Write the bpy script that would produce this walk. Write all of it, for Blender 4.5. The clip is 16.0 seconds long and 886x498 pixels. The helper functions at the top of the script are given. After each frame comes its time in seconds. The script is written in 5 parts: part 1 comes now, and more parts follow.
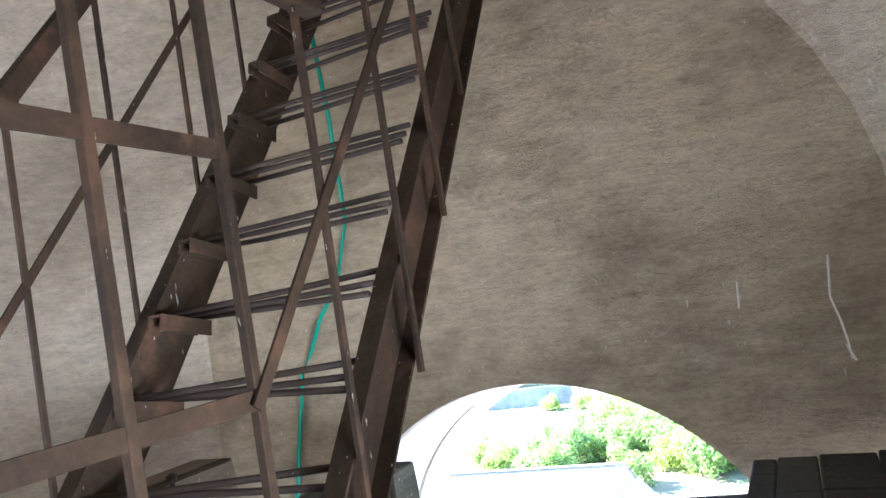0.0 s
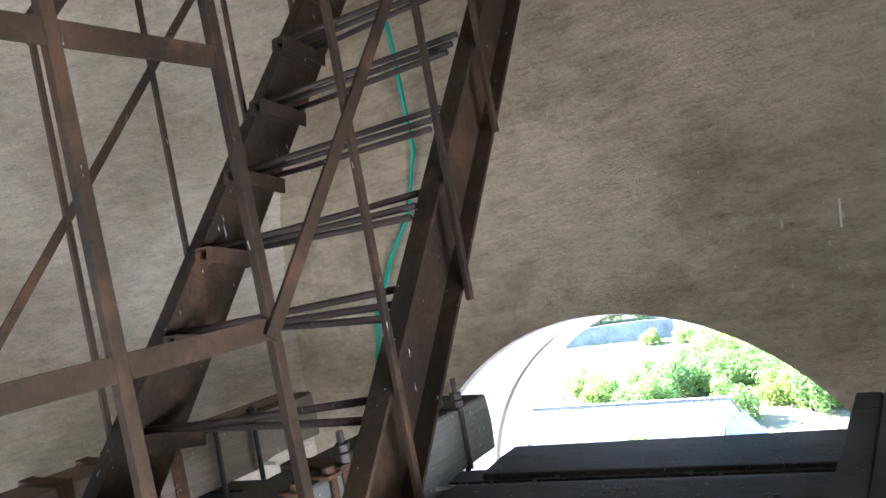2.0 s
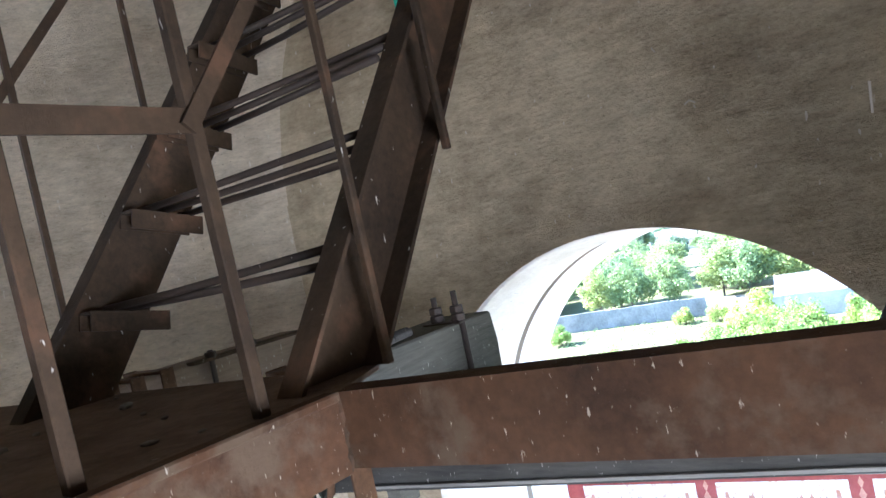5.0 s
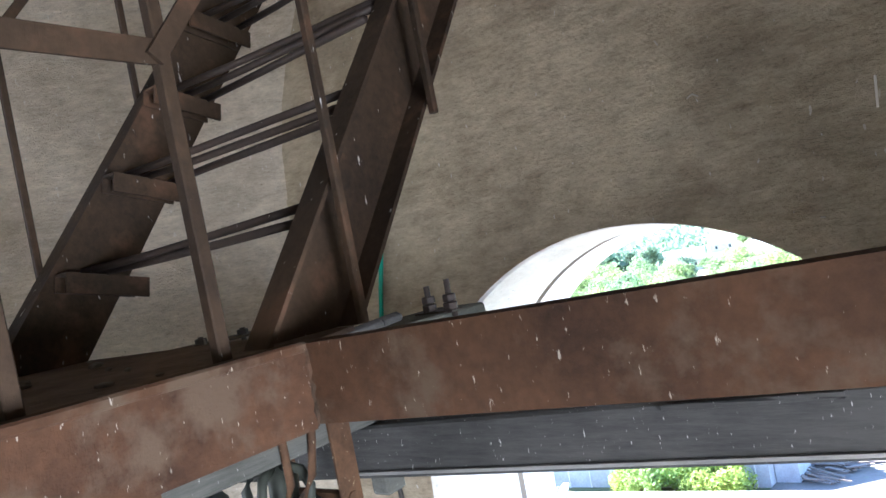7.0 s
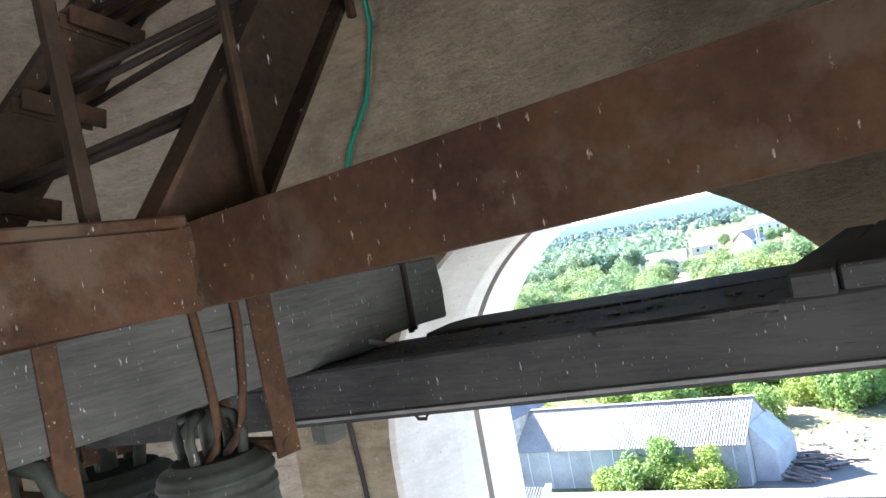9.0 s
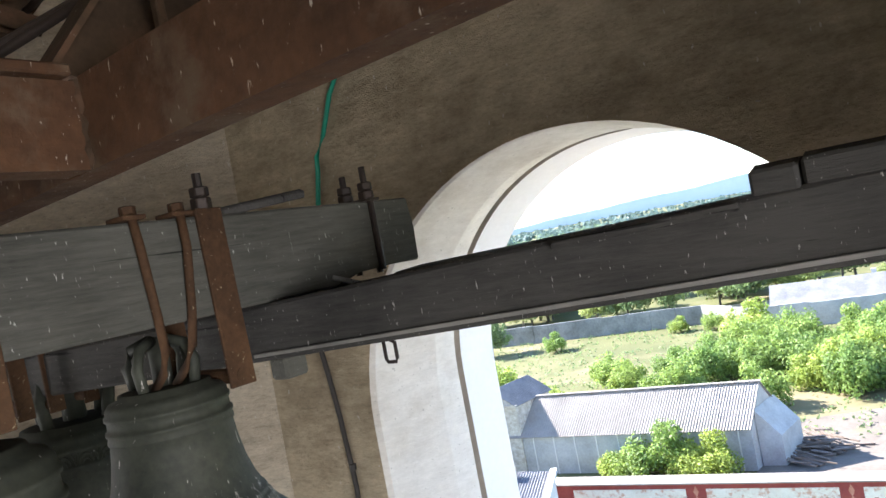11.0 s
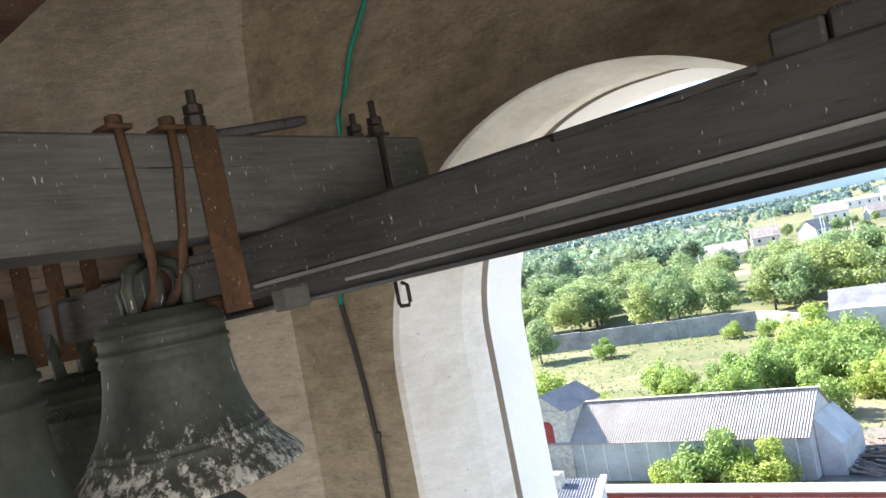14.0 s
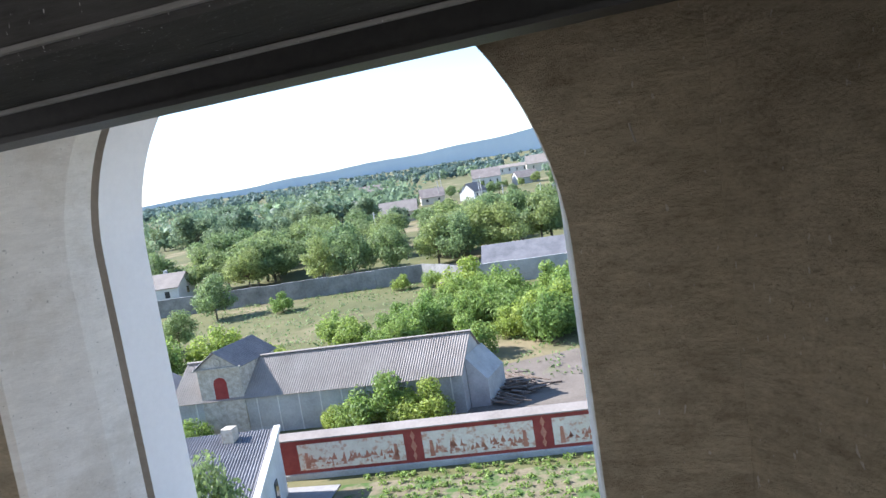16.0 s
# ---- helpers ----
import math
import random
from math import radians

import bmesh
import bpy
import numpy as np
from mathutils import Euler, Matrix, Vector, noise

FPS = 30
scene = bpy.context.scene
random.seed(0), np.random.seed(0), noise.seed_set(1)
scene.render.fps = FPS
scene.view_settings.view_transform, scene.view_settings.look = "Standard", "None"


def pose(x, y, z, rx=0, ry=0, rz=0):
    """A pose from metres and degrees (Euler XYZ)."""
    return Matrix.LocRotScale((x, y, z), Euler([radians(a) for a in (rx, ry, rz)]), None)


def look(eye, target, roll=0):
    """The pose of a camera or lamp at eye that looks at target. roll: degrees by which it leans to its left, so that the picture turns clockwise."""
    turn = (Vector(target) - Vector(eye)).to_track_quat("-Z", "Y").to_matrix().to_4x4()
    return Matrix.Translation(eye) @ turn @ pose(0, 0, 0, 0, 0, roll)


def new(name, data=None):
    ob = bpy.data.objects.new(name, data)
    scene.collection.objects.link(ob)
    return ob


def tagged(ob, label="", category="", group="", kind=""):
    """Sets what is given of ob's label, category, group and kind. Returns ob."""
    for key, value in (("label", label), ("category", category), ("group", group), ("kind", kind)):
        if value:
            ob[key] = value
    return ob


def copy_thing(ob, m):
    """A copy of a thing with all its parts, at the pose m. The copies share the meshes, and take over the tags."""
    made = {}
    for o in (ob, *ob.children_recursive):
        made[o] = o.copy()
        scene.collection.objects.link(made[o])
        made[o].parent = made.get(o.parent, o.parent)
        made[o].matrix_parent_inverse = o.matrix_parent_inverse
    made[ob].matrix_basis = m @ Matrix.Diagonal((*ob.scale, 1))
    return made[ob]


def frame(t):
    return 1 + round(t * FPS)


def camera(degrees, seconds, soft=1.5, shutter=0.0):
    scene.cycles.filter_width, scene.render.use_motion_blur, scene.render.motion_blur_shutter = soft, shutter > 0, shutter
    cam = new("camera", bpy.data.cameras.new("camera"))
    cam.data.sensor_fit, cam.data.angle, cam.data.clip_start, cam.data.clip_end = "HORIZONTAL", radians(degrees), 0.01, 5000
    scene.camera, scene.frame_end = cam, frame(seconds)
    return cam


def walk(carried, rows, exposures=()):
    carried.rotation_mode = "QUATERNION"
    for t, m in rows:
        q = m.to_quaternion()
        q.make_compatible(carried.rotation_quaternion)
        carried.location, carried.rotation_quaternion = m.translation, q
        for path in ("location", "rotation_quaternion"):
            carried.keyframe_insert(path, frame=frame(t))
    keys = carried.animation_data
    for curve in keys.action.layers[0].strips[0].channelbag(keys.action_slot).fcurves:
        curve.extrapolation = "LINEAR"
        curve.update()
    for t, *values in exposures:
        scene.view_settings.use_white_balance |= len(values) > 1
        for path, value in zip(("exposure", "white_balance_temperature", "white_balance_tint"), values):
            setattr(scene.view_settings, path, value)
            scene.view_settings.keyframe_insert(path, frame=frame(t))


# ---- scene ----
cam = camera(61.7, 16.0)
PATH = [
    (0, (-0.558, 1.134, 0.573), (-1.405, 2.942, 0.687), -8.4),
    (0.5, (-0.554, 1.211, 0.559), (-1.568, 2.935, 0.599), -9.4),
    (1, (-0.551, 1.26, 0.551), (-1.698, 2.898, 0.543), -9.5),
    (1.5, (-0.538, 1.279, 0.543), (-1.69, 2.914, 0.539), -9.9),
    (2, (-0.535, 1.301, 0.524), (-1.627, 2.977, 0.513), -10.0),
    (2.5, (-0.556, 1.336, 0.451), (-1.626, 3.026, 0.436), -10.7),
    (3, (-0.551, 1.397, 0.364), (-1.632, 3.08, 0.331), -11.2),
    (3.5, (-0.55, 1.416, 0.355), (-1.666, 3.075, 0.293), -11.5),
    (4, (-0.524, 1.43, 0.331), (-1.645, 3.085, 0.257), -11.6),
    (4.5, (-0.572, 1.441, 0.305), (-1.698, 3.093, 0.247), -11.7),
    (5, (-0.579, 1.462, 0.235), (-1.739, 3.091, 0.204), -11.7),
    (5.2, (-0.586, 1.483, 0.197), (-1.766, 3.097, 0.178), -11.8),
    (7.3, (-0.58, 1.509, 0.12), (-1.737, 3.14, 0.134), -9.8),
    (7.5, (-0.583, 1.506, 0.101), (-1.722, 3.15, 0.112), -9.7),
    (8, (-0.587, 1.533, 0.041), (-1.708, 3.189, 0.041), -10.0),
    (8.5, (-0.583, 1.579, -0.027), (-1.715, 3.228, -0.02), -10.5),
    (8.7, (-0.563, 1.591, -0.037), (-1.696, 3.239, -0.022), -10.5),
    (10.8, (-0.518, 1.688, -0.189), (-1.656, 3.333, -0.188), -10.6),
    (11, (-0.519, 1.71, -0.22), (-1.671, 3.344, -0.234), -10.7),
    (11.5, (-0.496, 1.744, -0.251), (-1.686, 3.351, -0.274), -11.1),
    (12, (-0.502, 1.754, -0.277), (-1.748, 3.319, -0.286), -11.9),
    (12.5, (-0.542, 1.78, -0.337), (-1.858, 3.285, -0.313), -12.7),
    (13, (-0.573, 1.804, -0.395), (-1.923, 3.279, -0.342), -12.8),
    (13.5, (-0.566, 1.826, -0.428), (-1.887, 3.327, -0.375), -12.1),
    (14, (-0.535, 1.833, -0.441), (-1.785, 3.394, -0.412), -11.1),
    (14.5, (-0.513, 1.84, -0.45), (-1.559, 3.544, -0.492), -10.1),
    (15, (-0.433, 1.902, -0.51), (-1.177, 3.754, -0.649), -9.3),
    (15.5, (-0.421, 1.966, -0.565), (-1.003, 3.869, -0.759), -8.7),
    (16, (-0.424, 2.023, -0.655), (-0.948, 3.938, -0.893), -8.9),
]
walk(cam, [(t, look(eye, target, roll)) for t, eye, target, roll in PATH],
     exposures=[(t, stops, kelvin, 14.5) for t, stops, kelvin in ((0, 4.68, 5110), (2, 4.40, 5110), (5.2, 4.02, 5150), (8.0, 4.06, 5280), (8.5, 3.68, 5380), (11, 2.86, 5950), (12, 2.80, 6050),
                                                             (13, 2.82, 6100), (14, 2.80, 6100), (15, 2.42, 5950), (16, 1.84, 5750))])

# ---- world, sun, exposure ----
SUN_ELEV = radians(39)
world = bpy.data.worlds.new("world")
scene.world = world
world.use_nodes = True
wn = world.node_tree
sky = wn.nodes.new("ShaderNodeTexSky")
sky.sky_type = "NISHITA"
sky.sun_disc = False
sky.sun_elevation = SUN_ELEV
sky.sun_rotation = radians(-90)
sky.dust_density = 0.25
sky.air_density = 1.0
sky.ozone_density = 2.5
wn.links.new(sky.outputs[0], wn.nodes["Background"].inputs[0])
wn.nodes["Background"].inputs[1].default_value = 0.088

sun = new("sun", bpy.data.lights.new("sun", "SUN"))
sun.data.energy = 3.9
sun.data.angle = radians(0.5)
sun.data.color = (1.0, 0.95, 0.88)
sun.matrix_world = look((-40, 0, 33), (0, 0.5, 0))


def window_light(at, target, watts):
    """Daylight entering through one of the unseen arched openings."""
    ob = new("window_daylight", bpy.data.lights.new("window_daylight", "AREA"))
    ob.data.shape, ob.data.size, ob.data.size_y, ob.data.energy = "RECTANGLE", 1.7, 1.9, watts
    ob.data.color = (1.0, 0.945, 0.865)
    ob.data.spread = radians(105)
    ob.matrix_world = look(at, target)


window_light((2.64, 0.27, -1.2), (-0.7, 1.0, -2.2), 22)
window_light((-6.3, 0.27, -1.2), (-2.6, 1.2, -2.0), 11)

# ---- plan ----
CX, CY = -1.83, 0.27          # middle of the octagonal belfry
APO, HALF, THICK = 3.93, 1.63, 0.70
FLOOR, SILL = -2.42, -2.2
DOME_Z, DOME_R = 0.56, 4.25
GROUND = -20.0


# ---- materials ----
def nodes_of(name):
    m = bpy.data.materials.new(name)
    m.use_nodes = True
    return m, m.node_tree, m.node_tree.nodes["Principled BSDF"]


def ramp(nt, fac, stops):
    r = nt.nodes.new("ShaderNodeValToRGB")
    el = r.color_ramp.elements
    while len(el) < len(stops):
        el.new(0.5)
    for e, (p, c) in zip(el, stops):
        e.position, e.color = p, (*c, 1)
    nt.links.new(fac, r.inputs[0])
    return r.outputs[0]


def coords(nt, stretch=(1, 1, 1)):
    tc = nt.nodes.new("ShaderNodeTexCoord")
    mp = nt.nodes.new("ShaderNodeMapping")
    mp.inputs["Scale"].default_value = stretch
    nt.links.new(tc.outputs["Object"], mp.inputs[0])
    return mp.outputs[0]


def noise_tex(nt, vec, scale, detail=6, rough=0.6):
    n = nt.nodes.new("ShaderNodeTexNoise")
    n.inputs["Scale"].default_value = scale
    n.inputs["Detail"].default_value = detail
    n.inputs["Roughness"].default_value = rough
    nt.links.new(vec, n.inputs["Vector"])
    return n.outputs["Fac"]


def mix(nt, fac, a, b, kind="MIX"):
    x = nt.nodes.new("ShaderNodeMix")
    x.data_type, x.blend_type = "RGBA", kind
    for sock, v in ((x.inputs[0], fac), (x.inputs[6], a), (x.inputs[7], b)):
        if isinstance(v, (int, float)):
            sock.default_value = v
        elif isinstance(v, tuple):
            sock.default_value = (*v, 1)
        else:
            nt.links.new(v, sock)
    return x.outputs[2]


def bump(nt, bsdf, height, strength, dist, chain=None):
    b = nt.nodes.new("ShaderNodeBump")
    b.inputs["Strength"].default_value = strength
    b.inputs["Distance"].default_value = dist
    nt.links.new(height, b.inputs["Height"])
    if chain is not None:
        nt.links.new(chain, b.inputs["Normal"])
    nt.links.new(b.outputs[0], bsdf.inputs["Normal"])
    return b.outputs[0]


def surface(name, dark, light, big=1.2, fine=30, stretch=(1, 1, 1), rough=0.85, metal=0.0, depth=0.004,
            spots=None, spot_stretch=(1, 1, 1), spot_scale=14, spot_cut=0.66, spot2=None, spot2_scale=5, spot2_cut=0.6, random_tint=0.0, big_depth=0.0):
    """Mottled surface: large stains, fine grain, relief, and optional droppings or second stain."""
    m, nt, bs = nodes_of(name)
    v = coords(nt, stretch)
    large = noise_tex(nt, v, big, 5)
    small = noise_tex(nt, v, fine, 8, 0.7)
    both = mix(nt, 0.4, large, small)
    col = ramp(nt, both, [(0.32, dark), (0.66, light)])
    if spot2:
        f2 = ramp(nt, noise_tex(nt, coords(nt), spot2_scale, 8, 0.65), [(spot2_cut - 0.06, (0, 0, 0)), (spot2_cut + 0.06, (1, 1, 1))])
        col = mix(nt, f2, col, spot2)
    if spots:
        f1 = ramp(nt, noise_tex(nt, coords(nt, spot_stretch), spot_scale * 1.5, 3, 0.6), [(spot_cut, (0, 0, 0)), (spot_cut + 0.05, (1, 1, 1))])
        col = mix(nt, mix(nt, 0.7, (0, 0, 0), f1), col, spots)
    if random_tint:
        oi = nt.nodes.new("ShaderNodeObjectInfo")
        tint = ramp(nt, oi.outputs["Random"], [(0, (1 - random_tint,) * 3), (1, (1 + random_tint,) * 3)])
        col = mix(nt, 1.0, col, tint, "MULTIPLY")
    nt.links.new(col, bs.inputs["Base Color"])
    bs.inputs["Roughness"].default_value = rough
    bs.inputs["Metallic"].default_value = metal
    bs.inputs["Specular IOR Level"].default_value = 0.22 if rough > 0.74 else 0.5
    first = bump(nt, bs, small, 0.6, depth)
    if big_depth:
        bump(nt, bs, large, 0.8, big_depth, first)
    return m


def plaster(name, dark, light, stain, big_depth=0.03, comb=1.0):
    """Trowelled lime plaster: broad swells, comb-like scratches, soot stains and small pits."""
    m, nt, bs = nodes_of(name)
    v = coords(nt)
    large = noise_tex(nt, v, 0.9, 5)
    mid = noise_tex(nt, coords(nt, (0.5, 0.5, 1.8)), 15, 10, 0.78)
    small = noise_tex(nt, coords(nt, (0.55, 0.55, 1.7)), 60, 8, 0.75)
    col = ramp(nt, mix(nt, 0.45, large, mid), [(0.34, dark), (0.62, light)])
    st = ramp(nt, noise_tex(nt, coords(nt, (0.85, 0.85, 1.1)), 1.7, 10, 0.74), [(0.47, (0, 0, 0)), (0.68, (1, 1, 1))])
    col = mix(nt, mix(nt, 0.75, (0, 0, 0), st), col, stain)
    pit = ramp(nt, noise_tex(nt, v, 75, 2, 0.4), [(0.25, (1, 1, 1)), (0.28, (0, 0, 0))])
    col = mix(nt, mix(nt, 0.6, (0, 0, 0), pit), col, tuple(c * 0.45 for c in dark))
    grain = ramp(nt, mix(nt, 0.5, small, mid), [(0.36, (1 - 0.30 * comb, 1 - 0.31 * comb, 1 - 0.32 * comb)), (0.47, (0.97, 0.97, 0.97)), (0.62, (1 + 0.16 * comb,) * 3)])
    col = mix(nt, 1.0, col, grain, "MULTIPLY")
    nt.links.new(col, bs.inputs["Base Color"])
    bs.inputs["Roughness"].default_value = 0.92
    a = bump(nt, bs, small, comb, 0.016)
    fleck = ramp(nt, noise_tex(nt, coords(nt, (1, 1, 0.4)), 55, 2, 0.4), [(0.71, (0, 0, 0)), (0.74, (1, 1, 1))])
    nt.links.new(mix(nt, mix(nt, 0.5, (0, 0, 0), fleck), col, (0.8, 0.78, 0.74)), bs.inputs["Base Color"])
    b = bump(nt, bs, mid, 0.8 * comb, 0.02, a)
    bump(nt, bs, large, 0.7, big_depth, b)
    return m


def timber(name, dark, light, axis, spots=(0.6, 0.6, 0.56)):
    """Weathered timber with grain, checks and droppings, the grain along one axis."""
    st = [9, 9, 9]
    st[axis] = 0.7
    m, nt, bs = nodes_of(name)
    grain = noise_tex(nt, coords(nt, st), 8, 9, 0.8)
    large = noise_tex(nt, coords(nt), 2.2, 5)
    col = ramp(nt, mix(nt, 0.5, grain, large), [(0.33, dark), (0.62, light)])
    st2 = [24, 24, 24]
    st2[axis] = 0.5
    crack = ramp(nt, noise_tex(nt, coords(nt, st2), 1.4, 4, 0.6), [(0.335, (1, 1, 1)), (0.355, (0, 0, 0))])
    col = mix(nt, mix(nt, 0.85, (0, 0, 0), crack), col, tuple(c * 0.2 for c in dark))
    dirt = ramp(nt, noise_tex(nt, coords(nt, (1, 1, 0.25)), 150, 3, 0.6), [(0.67, (0, 0, 0)), (0.72, (1, 1, 1))])
    col = mix(nt, mix(nt, 0.7, (0, 0, 0), dirt), col, spots)
    nt.links.new(col, bs.inputs["Base Color"])
    bs.inputs["Roughness"].default_value = 0.88
    bs.inputs["Specular IOR Level"].default_value = 0.25
    a = bump(nt, bs, grain, 0.7, 0.006)
    bump(nt, bs, crack, -0.8, 0.006, a)
    return m


def leaf_mat(name, dark, light):
    m, nt, bs = nodes_of(name)
    g = nt.nodes.new("ShaderNodeNewGeometry")
    oi = nt.nodes.new("ShaderNodeObjectInfo")
    col = ramp(nt, g.outputs["Random Per Island"], [(0, dark), (0.75, light), (1, tuple(c * 1.25 for c in light))])
    tint = ramp(nt, oi.outputs["Random"], [(0, (0.72, 0.8, 0.8)), (0.5, (1, 1, 1)), (1, (1.25, 1.12, 0.9))])
    col = mix(nt, 1.0, col, tint, "MULTIPLY")
    nt.links.new(col, bs.inputs["Base Color"])
    bs.inputs["Roughness"].default_value = 0.6
    tr = nt.nodes.new("ShaderNodeBsdfTranslucent")
    nt.links.new(col, tr.inputs["Color"])
    ms = nt.nodes.new("ShaderNodeMixShader")
    ms.inputs[0].default_value = 0.5
    nt.links.new(bs.outputs[0], ms.inputs[1])
    nt.links.new(tr.outputs[0], ms.inputs[2])
    nt.links.new(ms.outputs[0], nt.nodes["Material Output"].inputs[0])
    return m


DROP = (0.62, 0.6, 0.55)
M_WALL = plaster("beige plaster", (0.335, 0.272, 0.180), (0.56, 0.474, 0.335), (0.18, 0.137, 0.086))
M_DOME_NWLIT = plaster("paler plaster, dome and lit northwest wall", (0.49, 0.422, 0.315), (0.70, 0.62, 0.495), (0.34, 0.278, 0.195))
M_PALE = plaster("pale plaster", (0.60, 0.57, 0.50), (0.74, 0.71, 0.64), (0.48, 0.42, 0.34), 0.02, 0.4)
M_REVEAL = plaster("whitewashed reveal", (0.62, 0.60, 0.55), (0.79, 0.77, 0.725), (0.50, 0.46, 0.39), 0.015, 0.25)
M_WHITE = surface("white outer paint", (0.74, 0.75, 0.76), (0.84, 0.85, 0.86), rough=0.8, depth=0.002)
# the groove's shade is put into this colour; wall chips share the tone
M_GROOVE = surface("groove shade and chip tone", (0.30, 0.27, 0.23), (0.46, 0.42, 0.36))
M_FLOOR = surface("concrete floor", (0.22, 0.20, 0.18), (0.4, 0.38, 0.34), depth=0.006)
M_RUST = surface("rusty red lead paint", (0.019, 0.0092, 0.0050), (0.090, 0.0435, 0.0205), big=5, fine=45, rough=0.8, depth=0.006,
                 spots=(0.42, 0.39, 0.33), spot_stretch=(1, 1, 0.3), spot_scale=95, spot_cut=0.67, spot2=(0.082, 0.055, 0.034), spot2_scale=9, spot2_cut=0.56)
M_STAIR = surface("dark brown rusted steel", (0.012, 0.0078, 0.005), (0.060, 0.037, 0.020), big=4, fine=60, rough=0.78, depth=0.002,
                  spots=DROP, spot_stretch=(1, 1, 0.3), spot_scale=45, spot_cut=0.695, spot2=(0.075, 0.040, 0.022), spot2_scale=8, spot2_cut=0.6)
M_BAR = surface("dark steel bar", (0.013, 0.0085, 0.006), (0.050, 0.031, 0.020), big=6, fine=60, rough=0.66, metal=0.1, depth=0.002,
                spots=DROP, spot_scale=70, spot_cut=0.72)
M_DECK = surface("rusted deck sheet with dirt", (0.045, 0.030, 0.022), (0.17, 0.116, 0.082), big=7, fine=50, depth=0.015,
                 spots=(0.4, 0.35, 0.3), spot_scale=30, spot_cut=0.70)
M_STRAP = surface("orange rust strap", (0.024, 0.0135, 0.008), (0.104, 0.055, 0.027), big=6, fine=60, rough=0.8, depth=0.002,
                  spots=(0.35, 0.3, 0.2), spot_scale=50, spot_cut=0.66)
M_BLACKBOLT = surface("blackened iron", (0.012, 0.01, 0.009), (0.05, 0.035, 0.028), big=8, fine=60, rough=0.55, metal=0.4, depth=0.002)
M_TIMBER = timber("grey timber", (0.034, 0.035, 0.030), (0.124, 0.123, 0.106), 1)
M_TIMBER2 = timber("brown grey timber", (0.10, 0.075, 0.055), (0.23, 0.18, 0.14), 1)
M_CROSS = timber("blackish timber", (0.020, 0.020, 0.020), (0.082, 0.079, 0.074), 0)
M_LITEDGE = timber("pale timber for lit edges", (0.12, 0.12, 0.115), (0.3, 0.29, 0.275), 0)
M_IBEAM = surface("black painted steel", (0.012, 0.012, 0.013), (0.04, 0.038, 0.036), big=2, fine=40, rough=0.5, depth=0.002, spots=DROP, spot_scale=40, spot_cut=0.76)
M_DIRT = surface("bird dirt", (0.05, 0.042, 0.035), (0.22, 0.2, 0.17), big=15, fine=80, depth=0.012)
M_BELL = surface("dark green bronze", (0.015, 0.019, 0.014), (0.052, 0.056, 0.040), big=5, fine=40, rough=0.72, metal=0.08, depth=0.0015,
                 spots=DROP, spot_stretch=(1, 1, 0.25), spot_scale=50, spot_cut=0.69)
M_BELLDROP = M_BELL.copy()
M_BELLDROP.name = "green bronze under heavy droppings"


def lip_droppings(m):
    """Caked, running droppings over the flared lip of a bell whose top is the origin."""
    nt = m.node_tree
    bs = next(n for n in nt.nodes if n.type == "BSDF_PRINCIPLED")
    old = bs.inputs["Base Color"].links[0].from_socket
    tc = nt.nodes.new("ShaderNodeTexCoord")
    sep = nt.nodes.new("ShaderNodeSeparateXYZ")
    nt.links.new(tc.outputs["Object"], sep.inputs[0])
    low = nt.nodes.new("ShaderNodeMapRange")
    low.inputs["From Min"].default_value = -0.14
    low.inputs["From Max"].default_value = -0.36
    low.inputs["To Min"].default_value = -0.16
    low.inputs["To Max"].default_value = 0.10
    nt.links.new(sep.outputs["Z"], low.inputs["Value"])
    add = nt.nodes.new("ShaderNodeMath")
    nt.links.new(noise_tex(nt, coords(nt, (1, 1, 0.38)), 42, 7, 0.75), add.inputs[0])
    nt.links.new(low.outputs[0], add.inputs[1])
    mask = ramp(nt, add.outputs[0], [(0.56, (0, 0, 0)), (0.66, (0.85, 0.85, 0.85))])
    nt.links.new(mix(nt, mask, old, (0.48, 0.46, 0.41)), bs.inputs["Base Color"])
    bs.inputs["Metallic"].default_value = 0.1


lip_droppings(M_BELLDROP)
M_GREEN = surface("green hose", (0.0, 0.20, 0.13), (0.01, 0.32, 0.21), rough=0.45, depth=0.0005)
M_CABLE = surface("black cable", (0.015, 0.013, 0.012), (0.05, 0.045, 0.04), rough=0.5, depth=0.001)


# ---- mesh helpers ----
def thing(name, label, category, at=(0, 0, 0), group="", kind=""):
    ob = new(name)
    ob.empty_display_size = 0.2
    ob.location = at
    return tagged(ob, label, category, group, kind)


def origin_of(ob):
    v = Vector((0, 0, 0))
    while ob is not None:
        v += ob.location
        ob = ob.parent
    return v


def part(name, bm, material, parent=None, label=""):
    """Links a bmesh, given in world metres, as one mesh object under its thing."""
    if parent is not None:
        bmesh.ops.translate(bm, verts=bm.verts, vec=-origin_of(parent))
    me = bpy.data.meshes.new(name)
    bmesh.ops.recalc_face_normals(bm, faces=bm.faces)
    bm.to_mesh(me)
    bm.free()
    me.materials.append(material)
    ob = new(name, me)
    ob.parent = parent
    if label:
        ob["label"] = label
    return ob


def smooth(ob, on=True):
    for p in ob.data.polygons:
        p.use_smooth = on
    return ob


